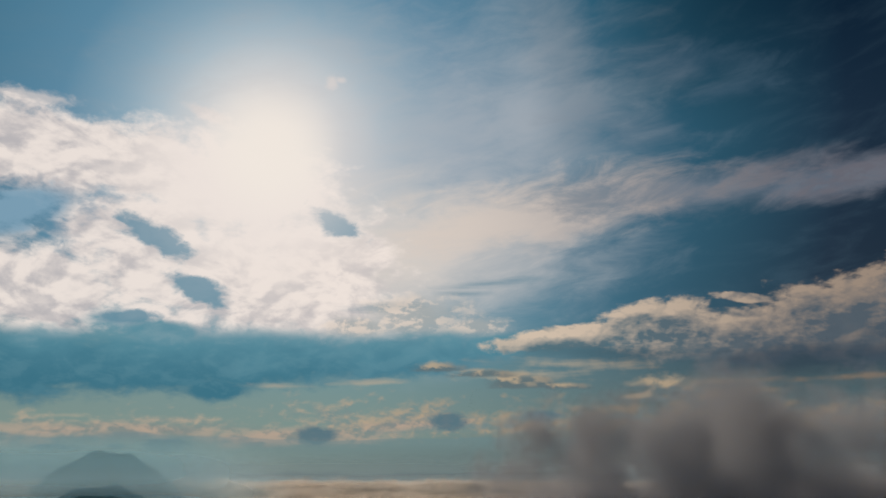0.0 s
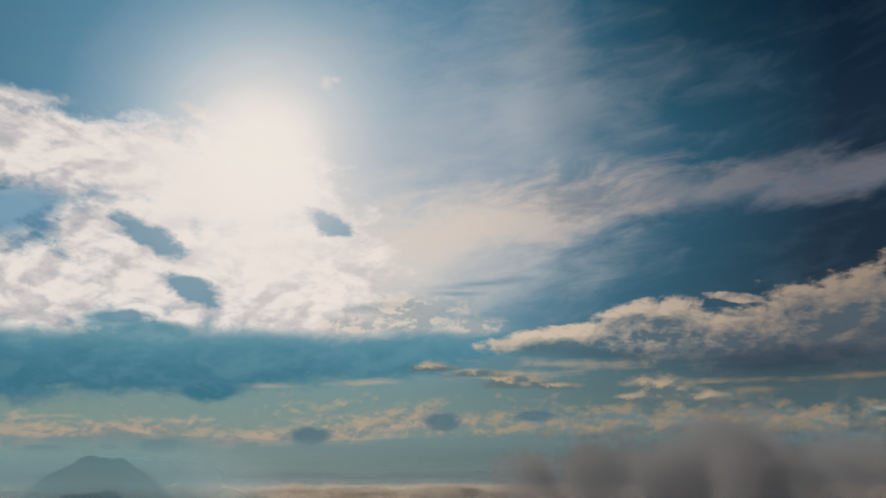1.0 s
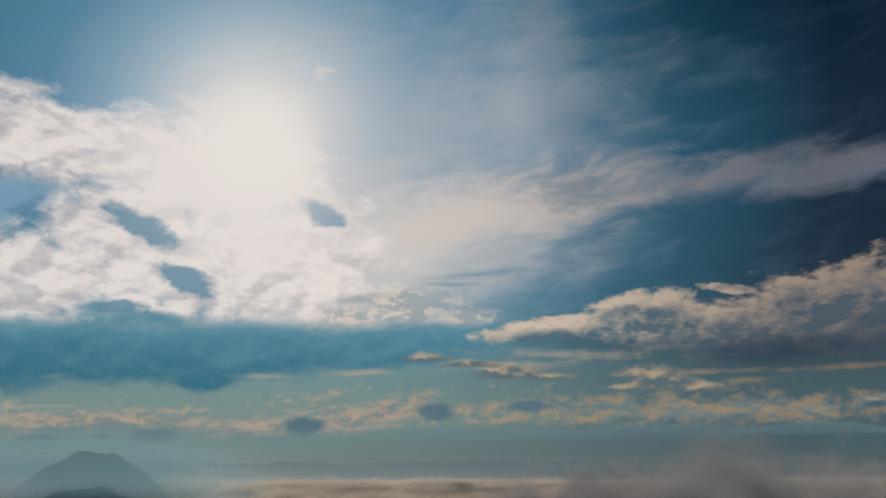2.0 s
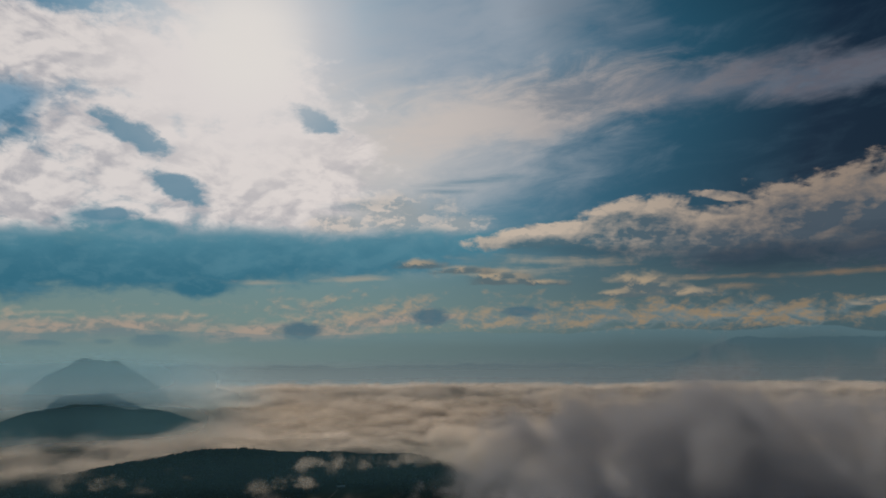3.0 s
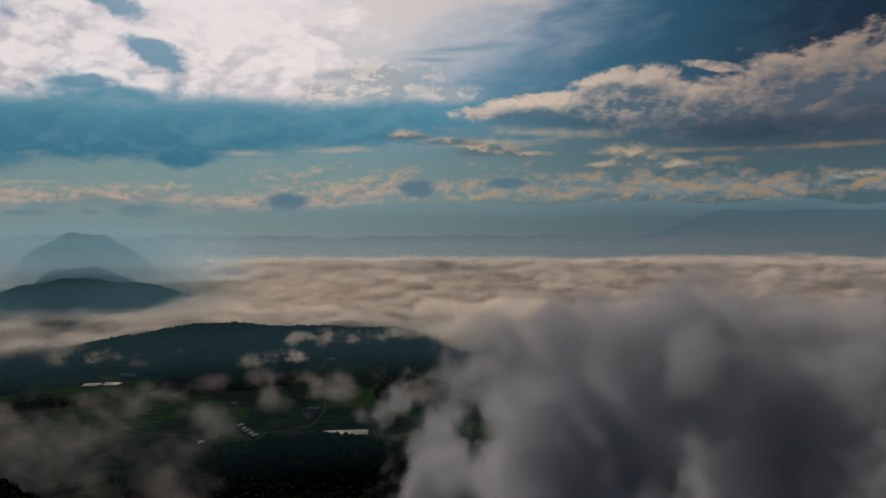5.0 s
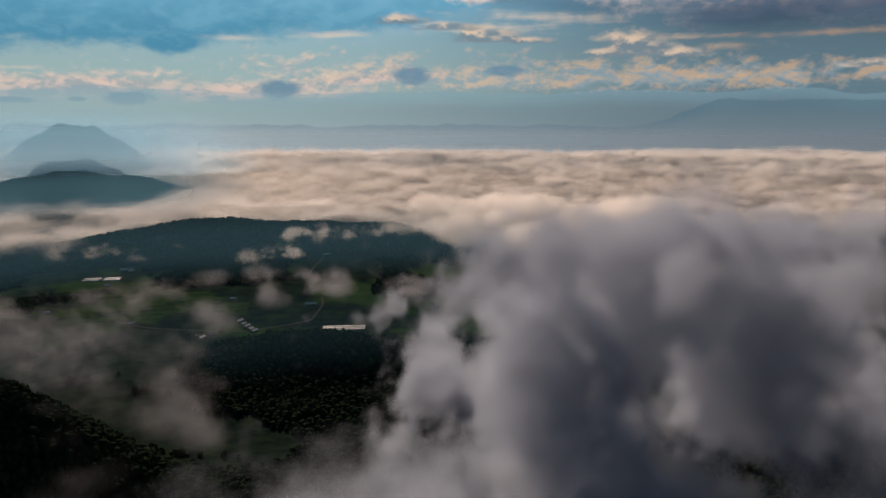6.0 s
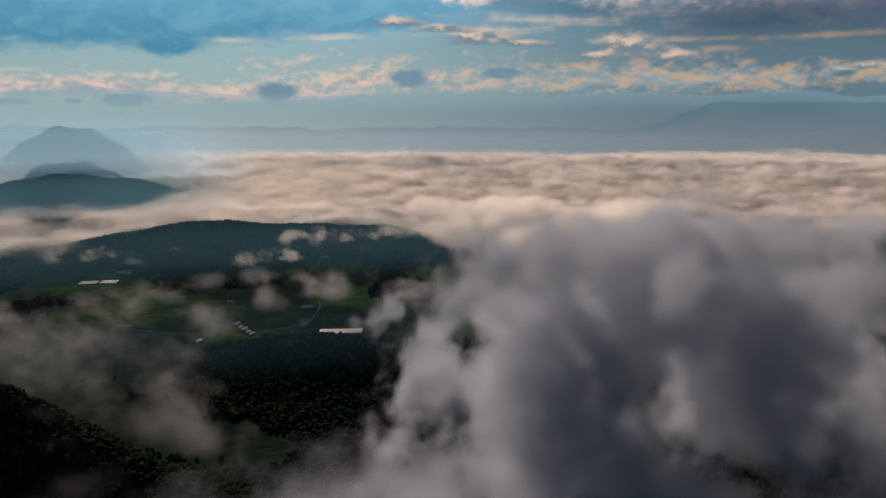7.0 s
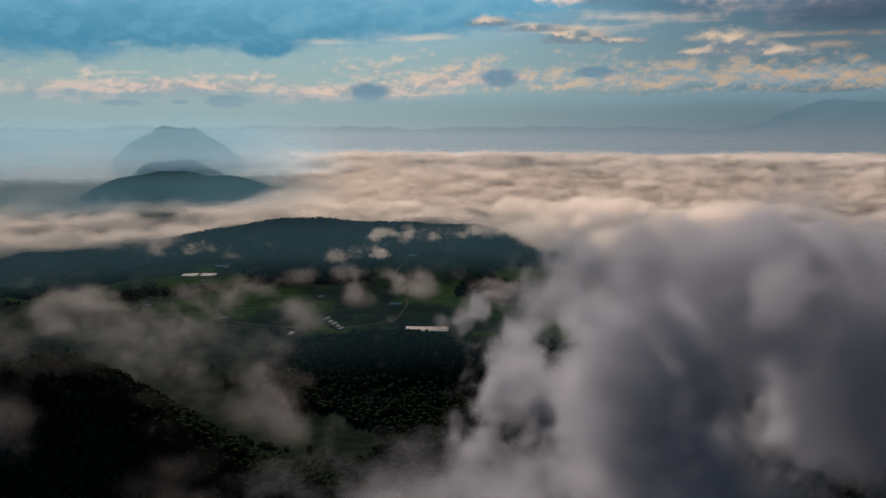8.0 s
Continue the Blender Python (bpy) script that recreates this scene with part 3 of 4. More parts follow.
def sea_cover(px, py):
    d = np.hypot(px, py)
    start = 2540 - 500 * smooth(px, -40, 330) + 100 * smooth(px, 800, 1300) - 220 * smooth(px, -650, -1050) + 420 * mound(px, py, -1325, 2760, 170, 190)
    n1 = fbm(px, py, 420, 5, 5)
    return np.clip(smooth(smooth(d - start, -250, 450) + 1.2 * (n1 - 0.5) + 0.35 * smooth(d, 3000, 4000) - 0.85 * smooth(px / py, 0.34, 0.52) * smooth(d, 3500, 2200), 0.25, 0.8), 0, 1) * (1 - 0.88 * smooth(px / py, 0.3, 0.52) * smooth(d, 3800, 2300)) * np.clip(1 - 1.3 * mound(px, py, -1235, 2650, 110, 230, 25), 0, 1)


def sea_top(px, py):
    d = np.hypot(px, py)
    rough = 1 - 0.55 * smooth(d, 2800, 4000)
    return 72 + 138 * smooth(d, 3400, 4900) + rough * (84 * (fbm(px, py, 340, 4, 9, 0.45) - 0.5) + 16 * (fbm(px, py, 110, 3, 13) - 0.5)) + 60 * smooth(d, 3300, 4300) * (fbm(px, py, 900, 3, 31) - 0.5) + 30 * smooth(px, 100, 600) * smooth(d, 2600, 1500)


fog_body("sea_of_fog", (-3300, 3300, 1000, 4900), 24, lambda px, py: sea_top(px, py) - 12, sea_cover, 45, 8, FOG_FAR, "cream sea of morning fog filling the valleys")


def sea_field(x, y, z):
    d = (sea_top(x, y) - z) / 60 + 1.1 * (billow(x, y, z, 230, 4, 19.0) - 0.36) + 0.6 * (billow(x, y, z, 80, 3, 25.0) - 0.34)
    return smooth(d, -0.1, 0.8), sea_cover(x, y)


cloud_body("sea_of_fog", (-2900, 2900, 1950, 4850, 40, 250), 24.0, 26.0, sea_field, SEA_FOG, "puffed cream fog rolling over the valley floor", 16.0)

bank_rng = random.Random(11)
BANK_PUFFS = []
for _ in range(120):
    py = bank_rng.uniform(1850, 2900)
    px = bank_rng.uniform(0, 1700)
    if px < 0.6 * (2350 - py):
        px += 300
    if px > 0.4 * py and bank_rng.random() < 0.75:
        continue
    r = bank_rng.uniform(40, 110)
    BANK_PUFFS.append((px, py, bank_rng.uniform(60, 95), r * bank_rng.uniform(1.0, 1.6), r, r * bank_rng.uniform(0.35, 0.6), bank_rng.uniform(0.5, 1.0) * (0.3 if px > 0.42 * py else 1.0)))


def bank_field(x, y, z):
    d, share = lobes(x, y, z, BANK_PUFFS)
    d = d + 1.3 * (billow(x, y, z, 150, 4, 9.0) - 0.42) + 0.8 * (billow(x, y, z, 60, 3, 15.0) - 0.36)
    return smooth(d, -0.05, 0.75), share


cloud_body("fog_bank", (-150, 1950, 1650, 3100, 5, 190), 16.0, 15.0, bank_field, SEA_FOG, "rolling grey and cream fog bank at the edge of the fog sea", 14.0)


def haze_bank(near, far, low, high, seed, dense, until=90.0, mat=HAZE, since=-90.0):
    """A sloping sheet tinted as thin haze before the horizon, a ring sector round the valley."""
    az, up = np.radians(np.arange(-44, 44.1, 2.0)), np.linspace(0, 1, 30)
    a, u = np.meshgrid(az, up)
    d = near + (far - near) * u
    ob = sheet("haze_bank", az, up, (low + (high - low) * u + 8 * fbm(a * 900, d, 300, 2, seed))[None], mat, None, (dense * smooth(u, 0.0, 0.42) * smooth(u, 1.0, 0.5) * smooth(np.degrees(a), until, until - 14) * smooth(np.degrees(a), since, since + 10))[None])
    co = np.empty(len(ob.data.vertices) * 3, np.float32)
    ob.data.vertices.foreach_get("co", co)
    co = co.reshape(-1, 3)
    r = near + (far - near) * co[:, 1]
    co[:, 0], co[:, 1] = np.sin(co[:, 0]) * r, np.cos(co[:, 0]) * r
    ob.data.vertices.foreach_set("co", co.ravel())
    ob.data.update()
    tagged(ob, "thin bluish haze in front of the horizon", "haze", kind="stuff")


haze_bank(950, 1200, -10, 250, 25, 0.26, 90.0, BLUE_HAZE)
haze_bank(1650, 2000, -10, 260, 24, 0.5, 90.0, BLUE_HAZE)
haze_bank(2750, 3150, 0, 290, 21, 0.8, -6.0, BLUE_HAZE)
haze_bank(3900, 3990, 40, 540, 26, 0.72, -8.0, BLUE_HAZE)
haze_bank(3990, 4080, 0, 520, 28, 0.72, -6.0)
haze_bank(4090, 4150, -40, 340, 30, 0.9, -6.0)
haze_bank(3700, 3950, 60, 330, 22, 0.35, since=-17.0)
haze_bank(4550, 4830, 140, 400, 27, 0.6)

WISPS = [  # x, y, z, half sizes, share, sunlit
    (-395, 1960, 55, 80, 60, 34, 0.9, True), (-318, 1860, 75, 55, 45, 26, 0.9, True), (-250, 2160, 75, 130, 60, 36, 0.9, True), (-204, 2100, 85, 80, 45, 30, 0.9, True), (-90, 2270, 88, 95, 50, 36, 1.0, True),
    (-470, 2330, 70, 60, 40, 24, 0.7, True), (-700, 2130, 50, 70, 45, 24, 0.7, True), (-980, 2080, 40, 220, 70, 36, 0.7, True), (-1560, 2450, 40, 190, 80, 44, 0.8, True), (-1620, 3000, 70, 190, 90, 40, 1.0, True),
    (-330, 1720, 40, 150, 90, 44, 0.6, False), (-225, 1600, 50, 90, 120, 56, 0.8, False), (-85, 1580, 40, 100, 60, 36, 0.7, False), (60, 1700, 50, 120, 120, 44, 0.9, False), (-560, 1690, 30, 80, 50, 28, 0.5, False),
    (-620, 1340, 60, 240, 130, 70, 0.45, False), (-400, 1200, 80, 170, 150, 70, 0.35, False), (-540, 1020, 120, 130, 150, 90, 0.4, False), (-860, 1560, 45, 190, 100, 44, 0.5, False),
    (-300, 830, 150, 130, 160, 90, 0.42, False), (-780, 900, 150, 190, 140, 80, 0.4, False), (-210, 620, 150, 120, 120, 80, 0.45, False), (-440, 560, 190, 170, 120, 70, 0.2, False), (-230, 400, 150, 130, 100, 70, 0.22, False)]
clump_rng = random.Random(23)
for k, (x, y, z, sx, sy, sz, much, sunlit) in enumerate(WISPS):
    clump = [(x + sx * clump_rng.uniform(-0.75, 0.75), y + sy * clump_rng.uniform(-0.7, 0.7), z + sz * clump_rng.uniform(-0.55, 0.4), sx * clump_rng.uniform(0.4, 0.85), sy * clump_rng.uniform(0.45, 0.8),
              sz * clump_rng.uniform(0.35, 0.8), much * clump_rng.uniform(0.5, 1.2)) for _ in range(8)]

    def wisp_field(px, py, pz):
        d0, share = lobes(px, py, pz, clump)
        size = 1.1 * min(sx, sy)
        d = 0.75 * np.minimum(d0, 0.5) + 0.8 * (billow(px, py, pz, 0.9 * size, 2, 40.0 + k) - 0.4) + 2.4 * (fbm(px, py + 1.5 * pz, 0.7 * size, 5, 60 + k) - 0.5)
        return smooth(d, 0.0, 1.5), share * smooth(d0, -0.3, 0.5) * smooth(pz - land(px, py), 0, 18)

    # scraps on the ridge take the sunlit tint, the others the shaded one
    cloud_body("fog_patch", (x - 1.35 * sx, x + 1.35 * sx, y - 1.35 * sy, y + 1.35 * sy, max(z - 1.3 * sz, 0), z + 1.3 * sz), 8.0, 5.0 if sunlit and sx < 130 else 7.0, wisp_field, LIT_FOG if sunlit else SHADED_FOG,
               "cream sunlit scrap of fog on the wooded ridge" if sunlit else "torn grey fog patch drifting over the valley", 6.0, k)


# ---------- woods ----------
def forest(name, boxes, step, least, label, leaf):
    """Many uneven crowns standing on the slopes, joined as one mesh."""
    ph = (1 + 5 ** 0.5) / 2
    ball = np.array([(-1, ph, 0), (1, ph, 0), (-1, -ph, 0), (1, -ph, 0), (0, -1, ph), (0, 1, ph), (0, -1, -ph), (0, 1, -ph), (ph, 0, -1), (ph, 0, 1), (-ph, 0, -1), (-ph, 0, 1)]) / 1.9
    hull = bmesh.new()
    for v in ball:
        hull.verts.new(v)
    bmesh.ops.convex_hull(hull, input=hull.verts)
    hull.verts.index_update()
    tri = np.array([[v.index for v in f.verts] for f in hull.faces])
    hull.free()
    rng = np.random.RandomState(5)
    px, py = [], []
    for x0, x1, y0, y1 in boxes:
        a, b = np.meshgrid(np.arange(x0, x1, step), np.arange(y0, y1, step))
        px.append(a.ravel()), py.append(b.ravel())
    px, py = np.concatenate(px), np.concatenate(py)
    px, py = px + rng.uniform(-0.5, 0.5, px.shape) * step, py + rng.uniform(-0.5, 0.5, py.shape) * step
    pz = land(px, py)
    ok = (pz + 14 * (fbm(px, py, 60, 3, 70) - 0.5) > least) | (fbm(px, py, 170, 3, 71) > 0.52)
    wx, wy = px + 110 * (fbm(px, py, 130, 4, 72) - 0.5), py + 110 * (fbm(px, py, 130, 4, 73) - 0.5)
    for x0, x1, y0, y1 in ((-880, -690, 1780, 2020), (-310, -90, 1500, 2160), (-760, -230, 1360, 1700), (-250, 40, 1335, 1480)):  # open fields and farms
        ok &= ~((wx > x0) & (wx < x1) & (wy > y0) & (wy < y1))
    px, py, pz = px[ok], py[ok], pz[ok]
    n = len(px)
    size = rng.uniform(0.35, 0.72, n)[:, None, None] * step
    co = ball[None] * size * rng.uniform(0.75, 1.25, (n, 12, 1)) * np.stack([np.ones(n), np.ones(n), rng.uniform(0.9, 1.7, n)], -1)[:, None, :]
    co = co + np.stack([px, py, pz + size[:, 0, 0] * 0.75], -1)[:, None, :]
    me = bpy.data.meshes.new(name)
    me.from_pydata(co.reshape(-1, 3).tolist(), [], (tri[None] + 12 * np.arange(n)[:, None, None]).reshape(-1, 3).tolist())
    me.materials.append(leaf)
    tagged(new(name, me), label, "forest", kind="stuff")


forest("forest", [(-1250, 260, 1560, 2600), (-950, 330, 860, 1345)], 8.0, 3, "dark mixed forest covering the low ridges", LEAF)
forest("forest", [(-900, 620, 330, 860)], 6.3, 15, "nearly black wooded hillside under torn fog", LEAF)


# ---------- valley things ----------
def part(name, bm, mat, parent, label=""):
    me = bpy.data.meshes.new(name)
    bm.to_mesh(me)
    bm.free()
    me.materials.append(mat)
    ob = new(name, me)
    ob.parent = parent
    return tagged(ob, label)


def box(x0, x1, y0, y1, z0, z1, bm=None):
    bm = bm or bmesh.new()
    v = [bm.verts.new((x, y, z)) for z in (z0, z1) for x, y in ((x0, y0), (x1, y0), (x1, y1), (x0, y1))]
    for f in ((3, 2, 1, 0), (4, 5, 6, 7), (0, 1, 5, 4), (1, 2, 6, 5), (2, 3, 7, 6), (3, 0, 4, 7)):
        bm.faces.new([v[i] for i in f])
    return bm


def base_of(name, x, y, turn, label, category, group=""):
    ob = new(name)
    ob.matrix_world = pose(x, y, float(land(np.array([float(x)]), np.array([float(y)]))[0]), 0, 0, turn)
    return tagged(ob, label, category, group)


plain = lambda a, b, scale: (lambda n, co: n.mix(n.step(n.noise(co, scale, 5, 0.6), 0.35, 0.7), a, b))
PLASTIC = surface("greenhouse_film", plain((0.3, 0.27, 0.21, 1), (0.48, 0.44, 0.36, 1), 0.25), 0.35, bump=(2.0, 0.03))
STEEL = surface("galvanised_steel", plain((0.4, 0.41, 0.42, 1), (0.55, 0.56, 0.57, 1), 3.0), 0.4, 0.8)
PLASTER = surface("plaster", plain((0.26, 0.23, 0.19, 1), (0.38, 0.34, 0.28, 1), 0.7), 0.9, bump=(4.0, 0.02))
ROOFS = [surface("pale_sheet_roof", plain((0.55, 0.52, 0.46, 1), (0.72, 0.68, 0.6, 1), 0.6), 0.85, bump=(3.0, 0.03)),
         surface("red_tile_roof", plain((0.2, 0.075, 0.05, 1), (0.3, 0.12, 0.08, 1), 0.8), 0.8, bump=(4.0, 0.05)),
         surface("blue_sheet_roof", plain((0.06, 0.085, 0.11, 1), (0.1, 0.13, 0.16, 1), 0.6), 0.5, bump=(3.0, 0.03))]
DOOR = surface("dark_door", plain((0.06, 0.045, 0.035, 1), (0.1, 0.08, 0.06, 1), 2.0), 0.6)
GLASS = surface("window_glass", lambda n, co: (0.04, 0.05, 0.06, 1), 0.08)
ROAD = surface("pale_concrete_road", plain((0.045, 0.045, 0.04, 1), (0.08, 0.075, 0.068, 1), 0.2), 0.9)
BANK = surface("grass_bank", plain((0.02, 0.03, 0.012, 1), (0.04, 0.05, 0.02, 1), 0.3), 1.0)


def crop_colour(n, co):
    r = n.tree.nodes.new("ShaderNodeObjectInfo").outputs["Random"]
    c = n.mix(r, (0.009, 0.025, 0.009, 1), (0.02, 0.038, 0.013, 1))
    return n.mix(n.step(n.noise(co, 0.12, 5, 0.6), 0.4, 0.7), c, (0.02, 0.045, 0.014, 1))


CROP = surface("rice", crop_colour, 1.0, bump=(1.5, 0.3))
water_mt, wn, wout, wco = material("still_water")
wp = water_mt.node_tree.nodes.new("ShaderNodeBsdfPrincipled")
wp.inputs["Base Color"].default_value, wp.inputs["Roughness"].default_value = (0.02, 0.03, 0.03, 1), 0.12
wb = water_mt.node_tree.nodes.new("ShaderNodeBump")
wn.put(wb.inputs["Height"], wn.noise(wco, 0.4, 4))
wb.inputs["Distance"].default_value = 0.15
wn.put(wp.inputs["Normal"], wb.outputs[0]), wn.put(wout.inputs[0], wp.outputs[0])


def arch(r, h, steps=10):
    return [(-r * math.cos(math.pi * i / steps), h + r * 0.62 * math.sin(math.pi * i / steps)) for i in range(steps + 1)]


def greenhouse(x, y, turn, length, wide, group):
    """A film tunnel along its own x axis."""
    g = base_of("greenhouse", x, y, turn, "long pale film greenhouse tunnel among the fields", "greenhouse", group)
    r, h = 3.6, 1.2
    prof = [(-r, 0.0)] + arch(r, h) + [(r, 0.0)]
    bm = bmesh.new()
    rows = [[bm.verts.new((px, py, pz)) for py, pz in prof] for px in np.linspace(-length / 2, length / 2, 9)]
    for a, b in zip(rows, rows[1:]):
        for i in range(len(prof) - 1):
            bm.faces.new((a[i], b[i], b[i + 1], a[i + 1]))
    part("cover", bm, PLASTIC, g)
    for sx in (-1, 1):
        bm = bmesh.new()
        bm.faces.new([bm.verts.new((sx * (length / 2 - 0.05), py, pz)) for py, pz in prof])
        ex = bmesh.ops.extrude_face_region(bm, geom=bm.faces[:])
        bmesh.ops.translate(bm, verts=[v for v in ex["geom"] if isinstance(v, bmesh.types.BMVert)], vec=(sx * -0.06, 0, 0))
        wall = part("end_wall", bm, PLASTIC, g)
        part("door", box(sx * length / 2 - 0.03, sx * length / 2 + 0.05, -1.0, 1.0, 0.05, 2.1), STEEL, wall, "grey steel sliding door")
    for side in (-1, 1):
        part("ground_rail", box(-length / 2, length / 2, side * r - 0.08, side * r + 0.08, 0.0, 0.35), STEEL, g, "grey steel rail along the foot")
    for px in np.linspace(-length / 2, length / 2, 7):
        bm = bmesh.new()
        for (a, b), (c, d) in zip(prof, prof[1:]):
            q = [bm.verts.new((px + e, a * 1.012, b + 0.03)) for e in (-0.12, 0.12)] + [bm.verts.new((px + e, c * 1.012, d + 0.03)) for e in (0.12, -0.12)]
            bm.faces.new(q)
        part("hoop", bm, STEEL, g)
    return g


def greenhouse_block(x, y, turn, length, count, wide, group):
    first = greenhouse(x, y, turn, length, wide, group)
    m = first.matrix_world.copy()
    for k in range(1, count):
        copy_thing(first, m @ pose(random.uniform(-1.5, 1.5), k * wide, 0))


greenhouse_block(-128, 1406, 3, 84, 3, 11.5, "greenhouses below the knoll")
greenhouse_block(-805, 1868, 6, 42, 3, 12.0, "greenhouses across the valley")
greenhouse_block(-757, 1874, 6, 40, 3, 12.0, "greenhouses across the valley")


def house(x, y, turn, long, deep, high, roof, label):
    h = base_of("house", x, y, turn, label, "house", "houses in the valley")
    wall = box(-long / 2, long / 2, -deep / 2, deep / 2, -0.4, high)
    part("wall", wall, PLASTER, h)
    over, rise = 0.6, deep * 0.26
    bm = bmesh.new()
    prof = [(-deep / 2 - over, high - 0.15), (0, high + rise), (deep / 2 + over, high - 0.15), (deep / 2 + over, high - 0.4), (0, high + rise - 0.28), (-deep / 2 - over, high - 0.4)]
    ends = [[bm.verts.new((sx * (long / 2 + over), py, pz)) for py, pz in prof] for sx in (-1, 1)]
    for i in range(6):
        bm.faces.new((ends[0][i], ends[1][i], ends[1][(i + 1) % 6], ends[0][(i + 1) % 6]))
    bm.faces.new(ends[0][::-1]), bm.faces.new(ends[1])
    bmesh.ops.recalc_face_normals(bm, faces=bm.faces)
    part("roof", bm, roof, h)
    for sx in (-1, 1):
        bm = bmesh.new()
        a = [bm.verts.new((sx * (long / 2 - 0.02) - e, py, pz)) for e in (0.0, sx * 0.15) for py, pz in ((-deep / 2, high), (deep / 2, high), (0, high + rise - 0.3))]
        bm.faces.new(a[:3]), bm.faces.new(a[3:])
        for i in range(3):
            bm.faces.new((a[i], a[(i + 1) % 3], a[3 + (i + 1) % 3], a[3 + i]))
        bmesh.ops.recalc_face_normals(bm, faces=bm.faces)
        part("gable", bm, PLASTER, h)
    part("door", box(-0.5, 0.5, -deep / 2 - 0.06, -deep / 2 + 0.04, 0.0, 2.05), DOOR, h, "dark wooden door")
    for px in np.arange(-long / 2 + 1.6, long / 2 - 1.0, 3.2):
        if abs(px) > 1.3:
            win = part("window", box(px - 0.75, px + 0.75, -deep / 2 - 0.05, -deep / 2 + 0.03, 0.9, 2.1), PLASTER, h, "window with a pale frame")
            part("pane", box(px - 0.65, px + 0.65, -deep / 2 - 0.07, -deep / 2 - 0.055, 1.0, 2.0), GLASS, win)


LOOKS = ("small house with a pale metal sheet roof", "farmhouse with a red tiled roof", "farmhouse with a dull blue sheet roof")
HOUSES = [  # x, y, turn, length, depth, height, roof
    (-346, 1480, 62, 16, 8, 3.4, 0), (-334, 1458, 64, 12, 8, 3.0, 0), (-323, 1440, 60, 15, 9, 3.6, 0), (-312, 1422, 65, 12, 8, 3.2, 0), (-302, 1408, 62, 14, 8, 3.0, 0),
    (-403, 1384, 20, 12, 8, 3.2, 1), (-392, 1366, 70, 15, 8, 3.2, 0), (-378, 1392, 15, 11, 8, 3.0, 2), (-418, 1368, 25, 10, 7, 3.0, 1), (-430, 1392, 10, 12, 8, 3.2, 1), (-366, 1412, 30, 11, 8, 3.2, 1),
    (-217, 1610, 5, 26, 10, 4.0, 0), (-402, 1668, 15, 12, 8, 3.2, 0), (-762, 1975, 10, 18, 10, 4.5, 0), (-740, 1968, 20, 14, 9, 3.6, 0), (-748, 1990, 5, 16, 9, 3.6, 2), (-742, 1812, 0, 13, 8, 3.2, 0),
    (-770, 1560, 30, 12, 8, 3.0, 0), (-790, 1530, 20, 13, 8, 3.2, 2), (-560, 1470, 10, 12, 8, 3.2, 0), (-236, 2130, 25, 22, 9, 3.5, 0), (-140, 2180, 20, 10, 8, 3.0, 0), (-255, 1330, 35, 10, 8, 3.0, 0), (-244, 1338, 35, 9, 7, 3.0, 0)]
for x, y, turn, long, deep, high, roof in HOUSES:
    house(x, y, turn, long, deep, high, ROOFS[roof], LOOKS[roof])


def ribbon(name, points, wide, mat, label, category, kind):
    """A strip along a smooth line on the land."""
    p = np.array(points, float)
    t = np.linspace(0, len(p) - 1, 16 * (len(p) - 1) + 1)
    x, y = np.interp(t, range(len(p)), p[:, 0]), np.interp(t, range(len(p)), p[:, 1])
    for _ in range(6):
        x[1:-1], y[1:-1] = (x[:-2] + 2 * x[1:-1] + x[2:]) / 4, (y[:-2] + 2 * y[1:-1] + y[2:]) / 4
    dx, dy = np.gradient(x), np.gradient(y)
    d = np.hypot(dx, dy)
    nx, ny = -dy / d * wide / 2, dx / d * wide / 2
    bm = bmesh.new()
    rows = []
    for i in range(len(x)):
        ends = [(x[i] + s * nx[i], y[i] + s * ny[i]) for s in (-1, 1)]
        z = max(float(land(np.array([a]), np.array([b]))[0]) for a, b in ends) + 0.45
        rows.append([bm.verts.new((*ends[0], z - 1.2)), bm.verts.new((*ends[0], z)), bm.verts.new((*ends[1], z)), bm.verts.new((*ends[1], z - 1.2))])
    for a, b in zip(rows, rows[1:]):
        for i in range(3):
            bm.faces.new((a[i], a[i + 1], b[i + 1], b[i]))
    me = bpy.data.meshes.new(name)
    bm.to_mesh(me)
    bm.free()
    me.materials.append(mat)
    tagged(new(name, me), label, category, kind=kind)


ribbon("road", [(-236, 2140), (-262, 2020), (-262, 1900), (-215, 1760), (-190, 1620), (-200, 1480), (-330, 1400), (-520, 1440), (-700, 1560)], 4.5, ROAD, "narrow pale concrete road through the valley", "road", "structure")


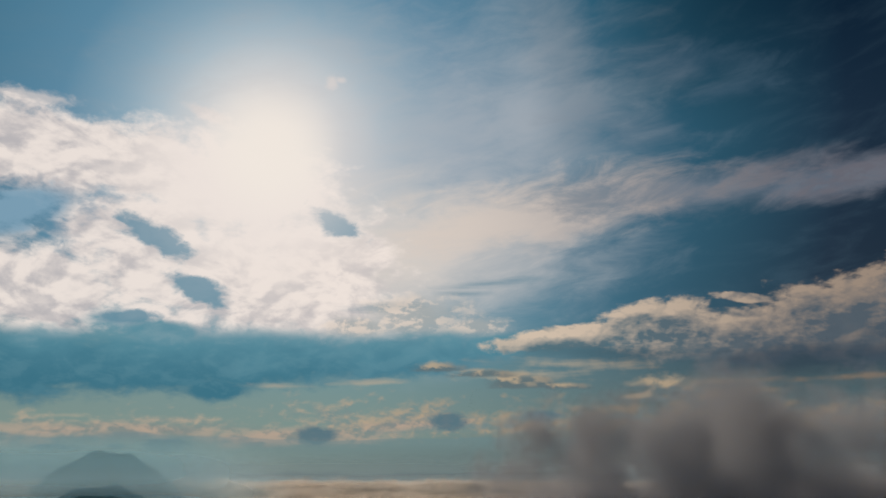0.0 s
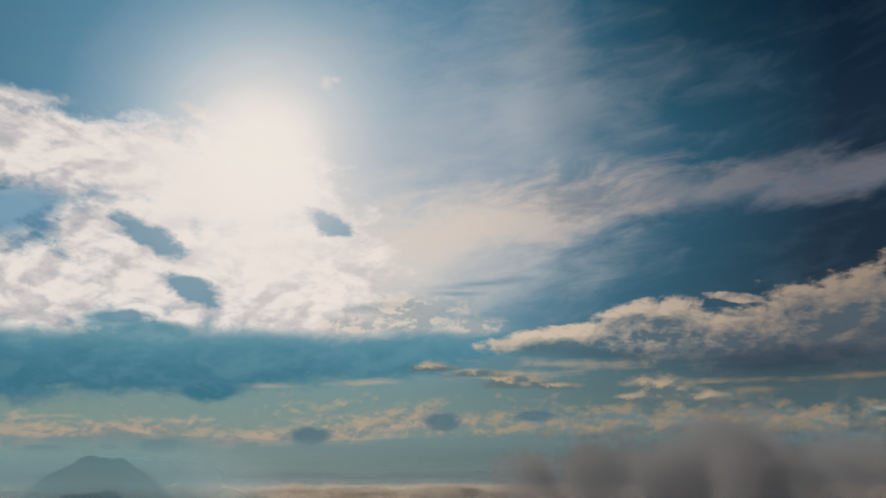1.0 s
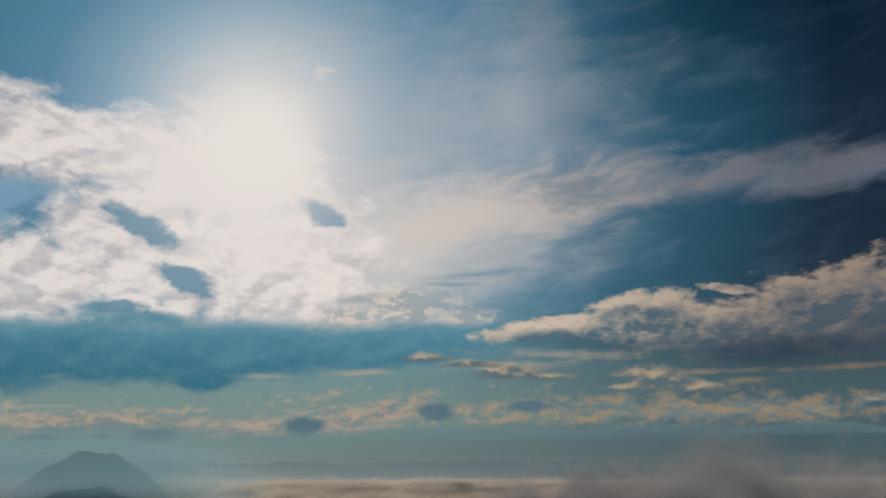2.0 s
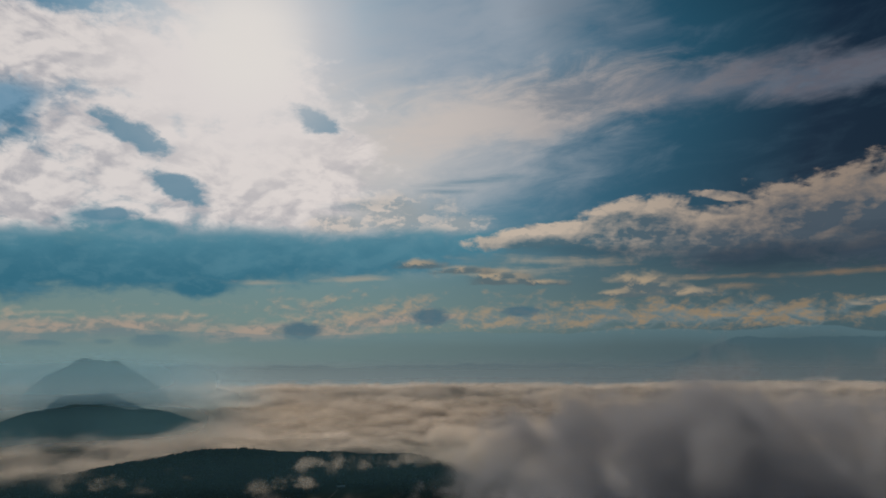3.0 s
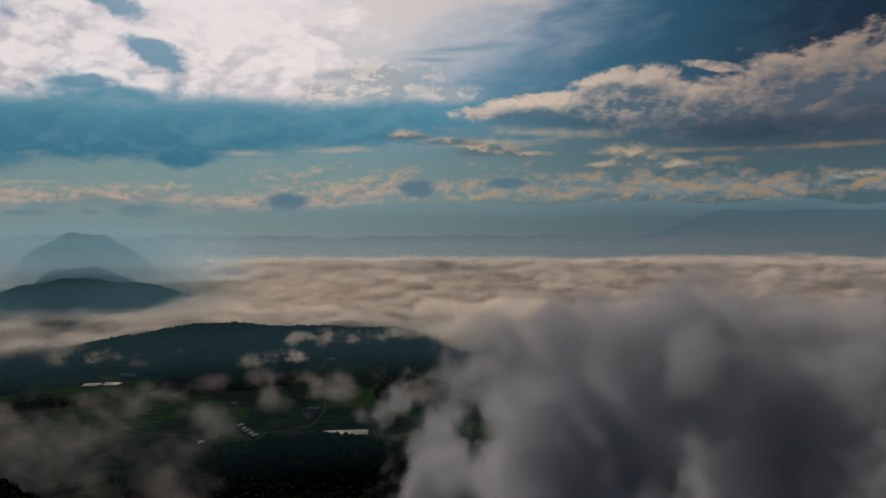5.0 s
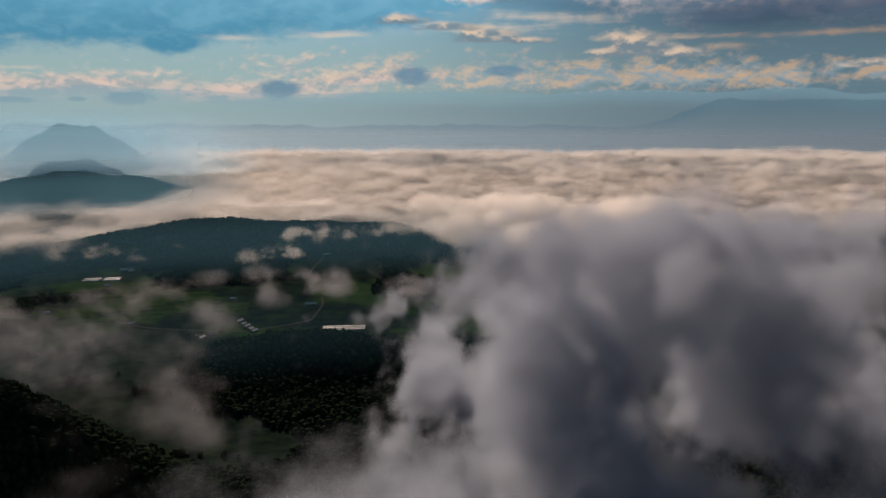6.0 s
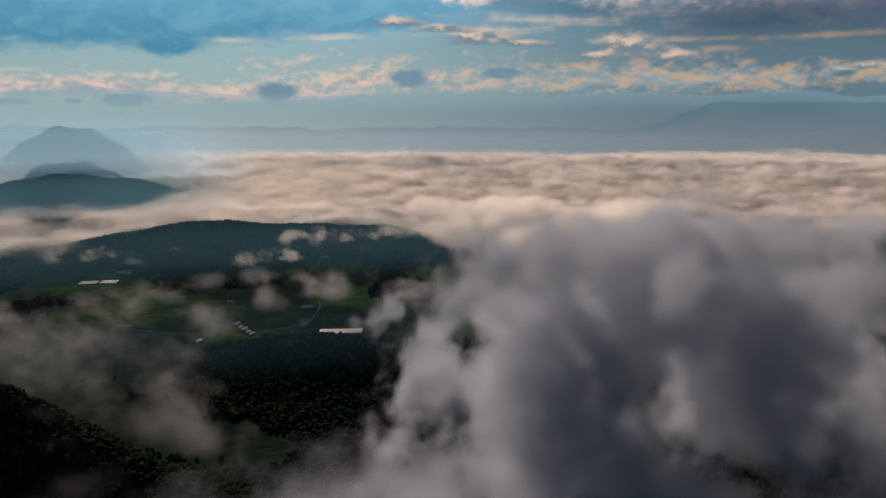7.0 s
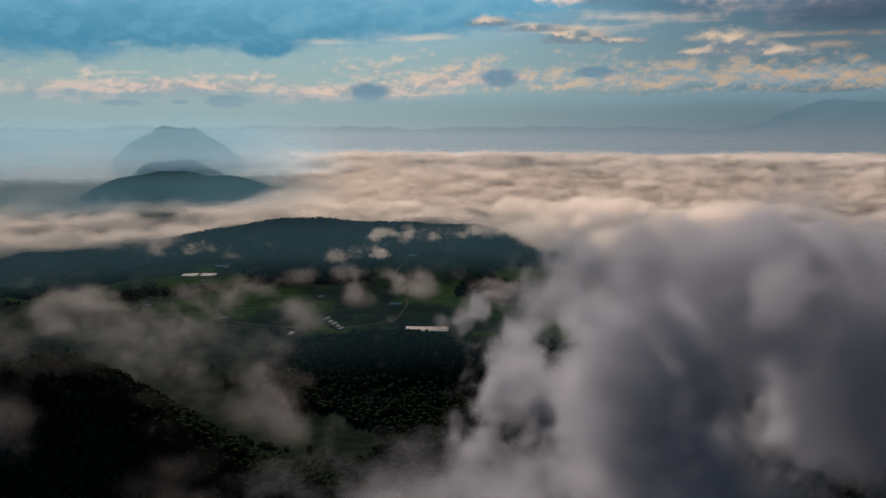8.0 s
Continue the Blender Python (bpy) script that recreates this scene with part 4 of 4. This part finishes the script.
def rice_field(x, y, turn, long, deep):
    f = base_of("rice_field", x, y, turn, "green rice field inside a low grass bank", "field", "rice fields in the valley")
    bm = bmesh.new()
    nx, ny = 8, 5
    vs = [[bm.verts.new(((i / nx - 0.5) * long, (j / ny - 0.5) * deep, 0.5 + random.uniform(-0.05, 0.05))) for i in range(nx + 1)] for j in range(ny + 1)]
    for j in range(ny):
        for i in range(nx):
            bm.faces.new((vs[j][i], vs[j][i + 1], vs[j + 1][i + 1], vs[j + 1][i]))
    part("crop", bm, CROP, f)
    for a, b, c, d in ((-long / 2 - 1, long / 2 + 1, -deep / 2 - 1, -deep / 2), (-long / 2 - 1, long / 2 + 1, deep / 2, deep / 2 + 1), (-long / 2 - 1, -long / 2, -deep / 2, deep / 2), (long / 2, long / 2 + 1, -deep / 2, deep / 2)):
        part("bank", box(a, b, c, d, -0.3, 0.75), BANK, f)


for gx_, gy_, turn, cols, rows_, long, deep in ((-700, 1500, 8, 6, 4, 62, 34), (-200, 1700, 12, 2, 6, 46, 30), (-60, 1340, 4, 3, 3, 50, 26), (-800, 1700, 6, 5, 3, 70, 30)):
    origin = pose(gx_, gy_, 0, 0, 0, turn)
    for i in range(cols):
        for j in range(rows_):
            p = origin @ Vector((i * (long + 3), j * (deep + 3), 0))
            near_house = any(math.hypot(p.x - hx, p.y - hy) < 48 for hx, hy, *_ in HOUSES) or abs(p.x + 128) < 80 and 1380 < p.y < 1470 or abs(p.x + 785) < 80 and 1850 < p.y < 1925
            if float(land(np.array([p.x]), np.array([p.y]))[0]) < 1.5 and not near_house and random.random() < 0.6:
                rice_field(p.x, p.y, turn, long, deep)

bm = bmesh.new()
rim = []
for k in range(40):
    a = 2 * math.pi * k / 40
    q = 1 + 0.18 * math.sin(3 * a + 1) + 0.1 * math.sin(5 * a)
    rim.append(bm.verts.new((-1325 + 66 * q * math.cos(a), 2826 + 34 * q * math.sin(a), 0.6)))
bm.faces.new(rim)
me = bpy.data.meshes.new("water")
bm.to_mesh(me)
bm.free()
me.materials.append(water_mt)
tagged(new("water", me), "small bright pond reflecting the sky", "water", kind="structure")
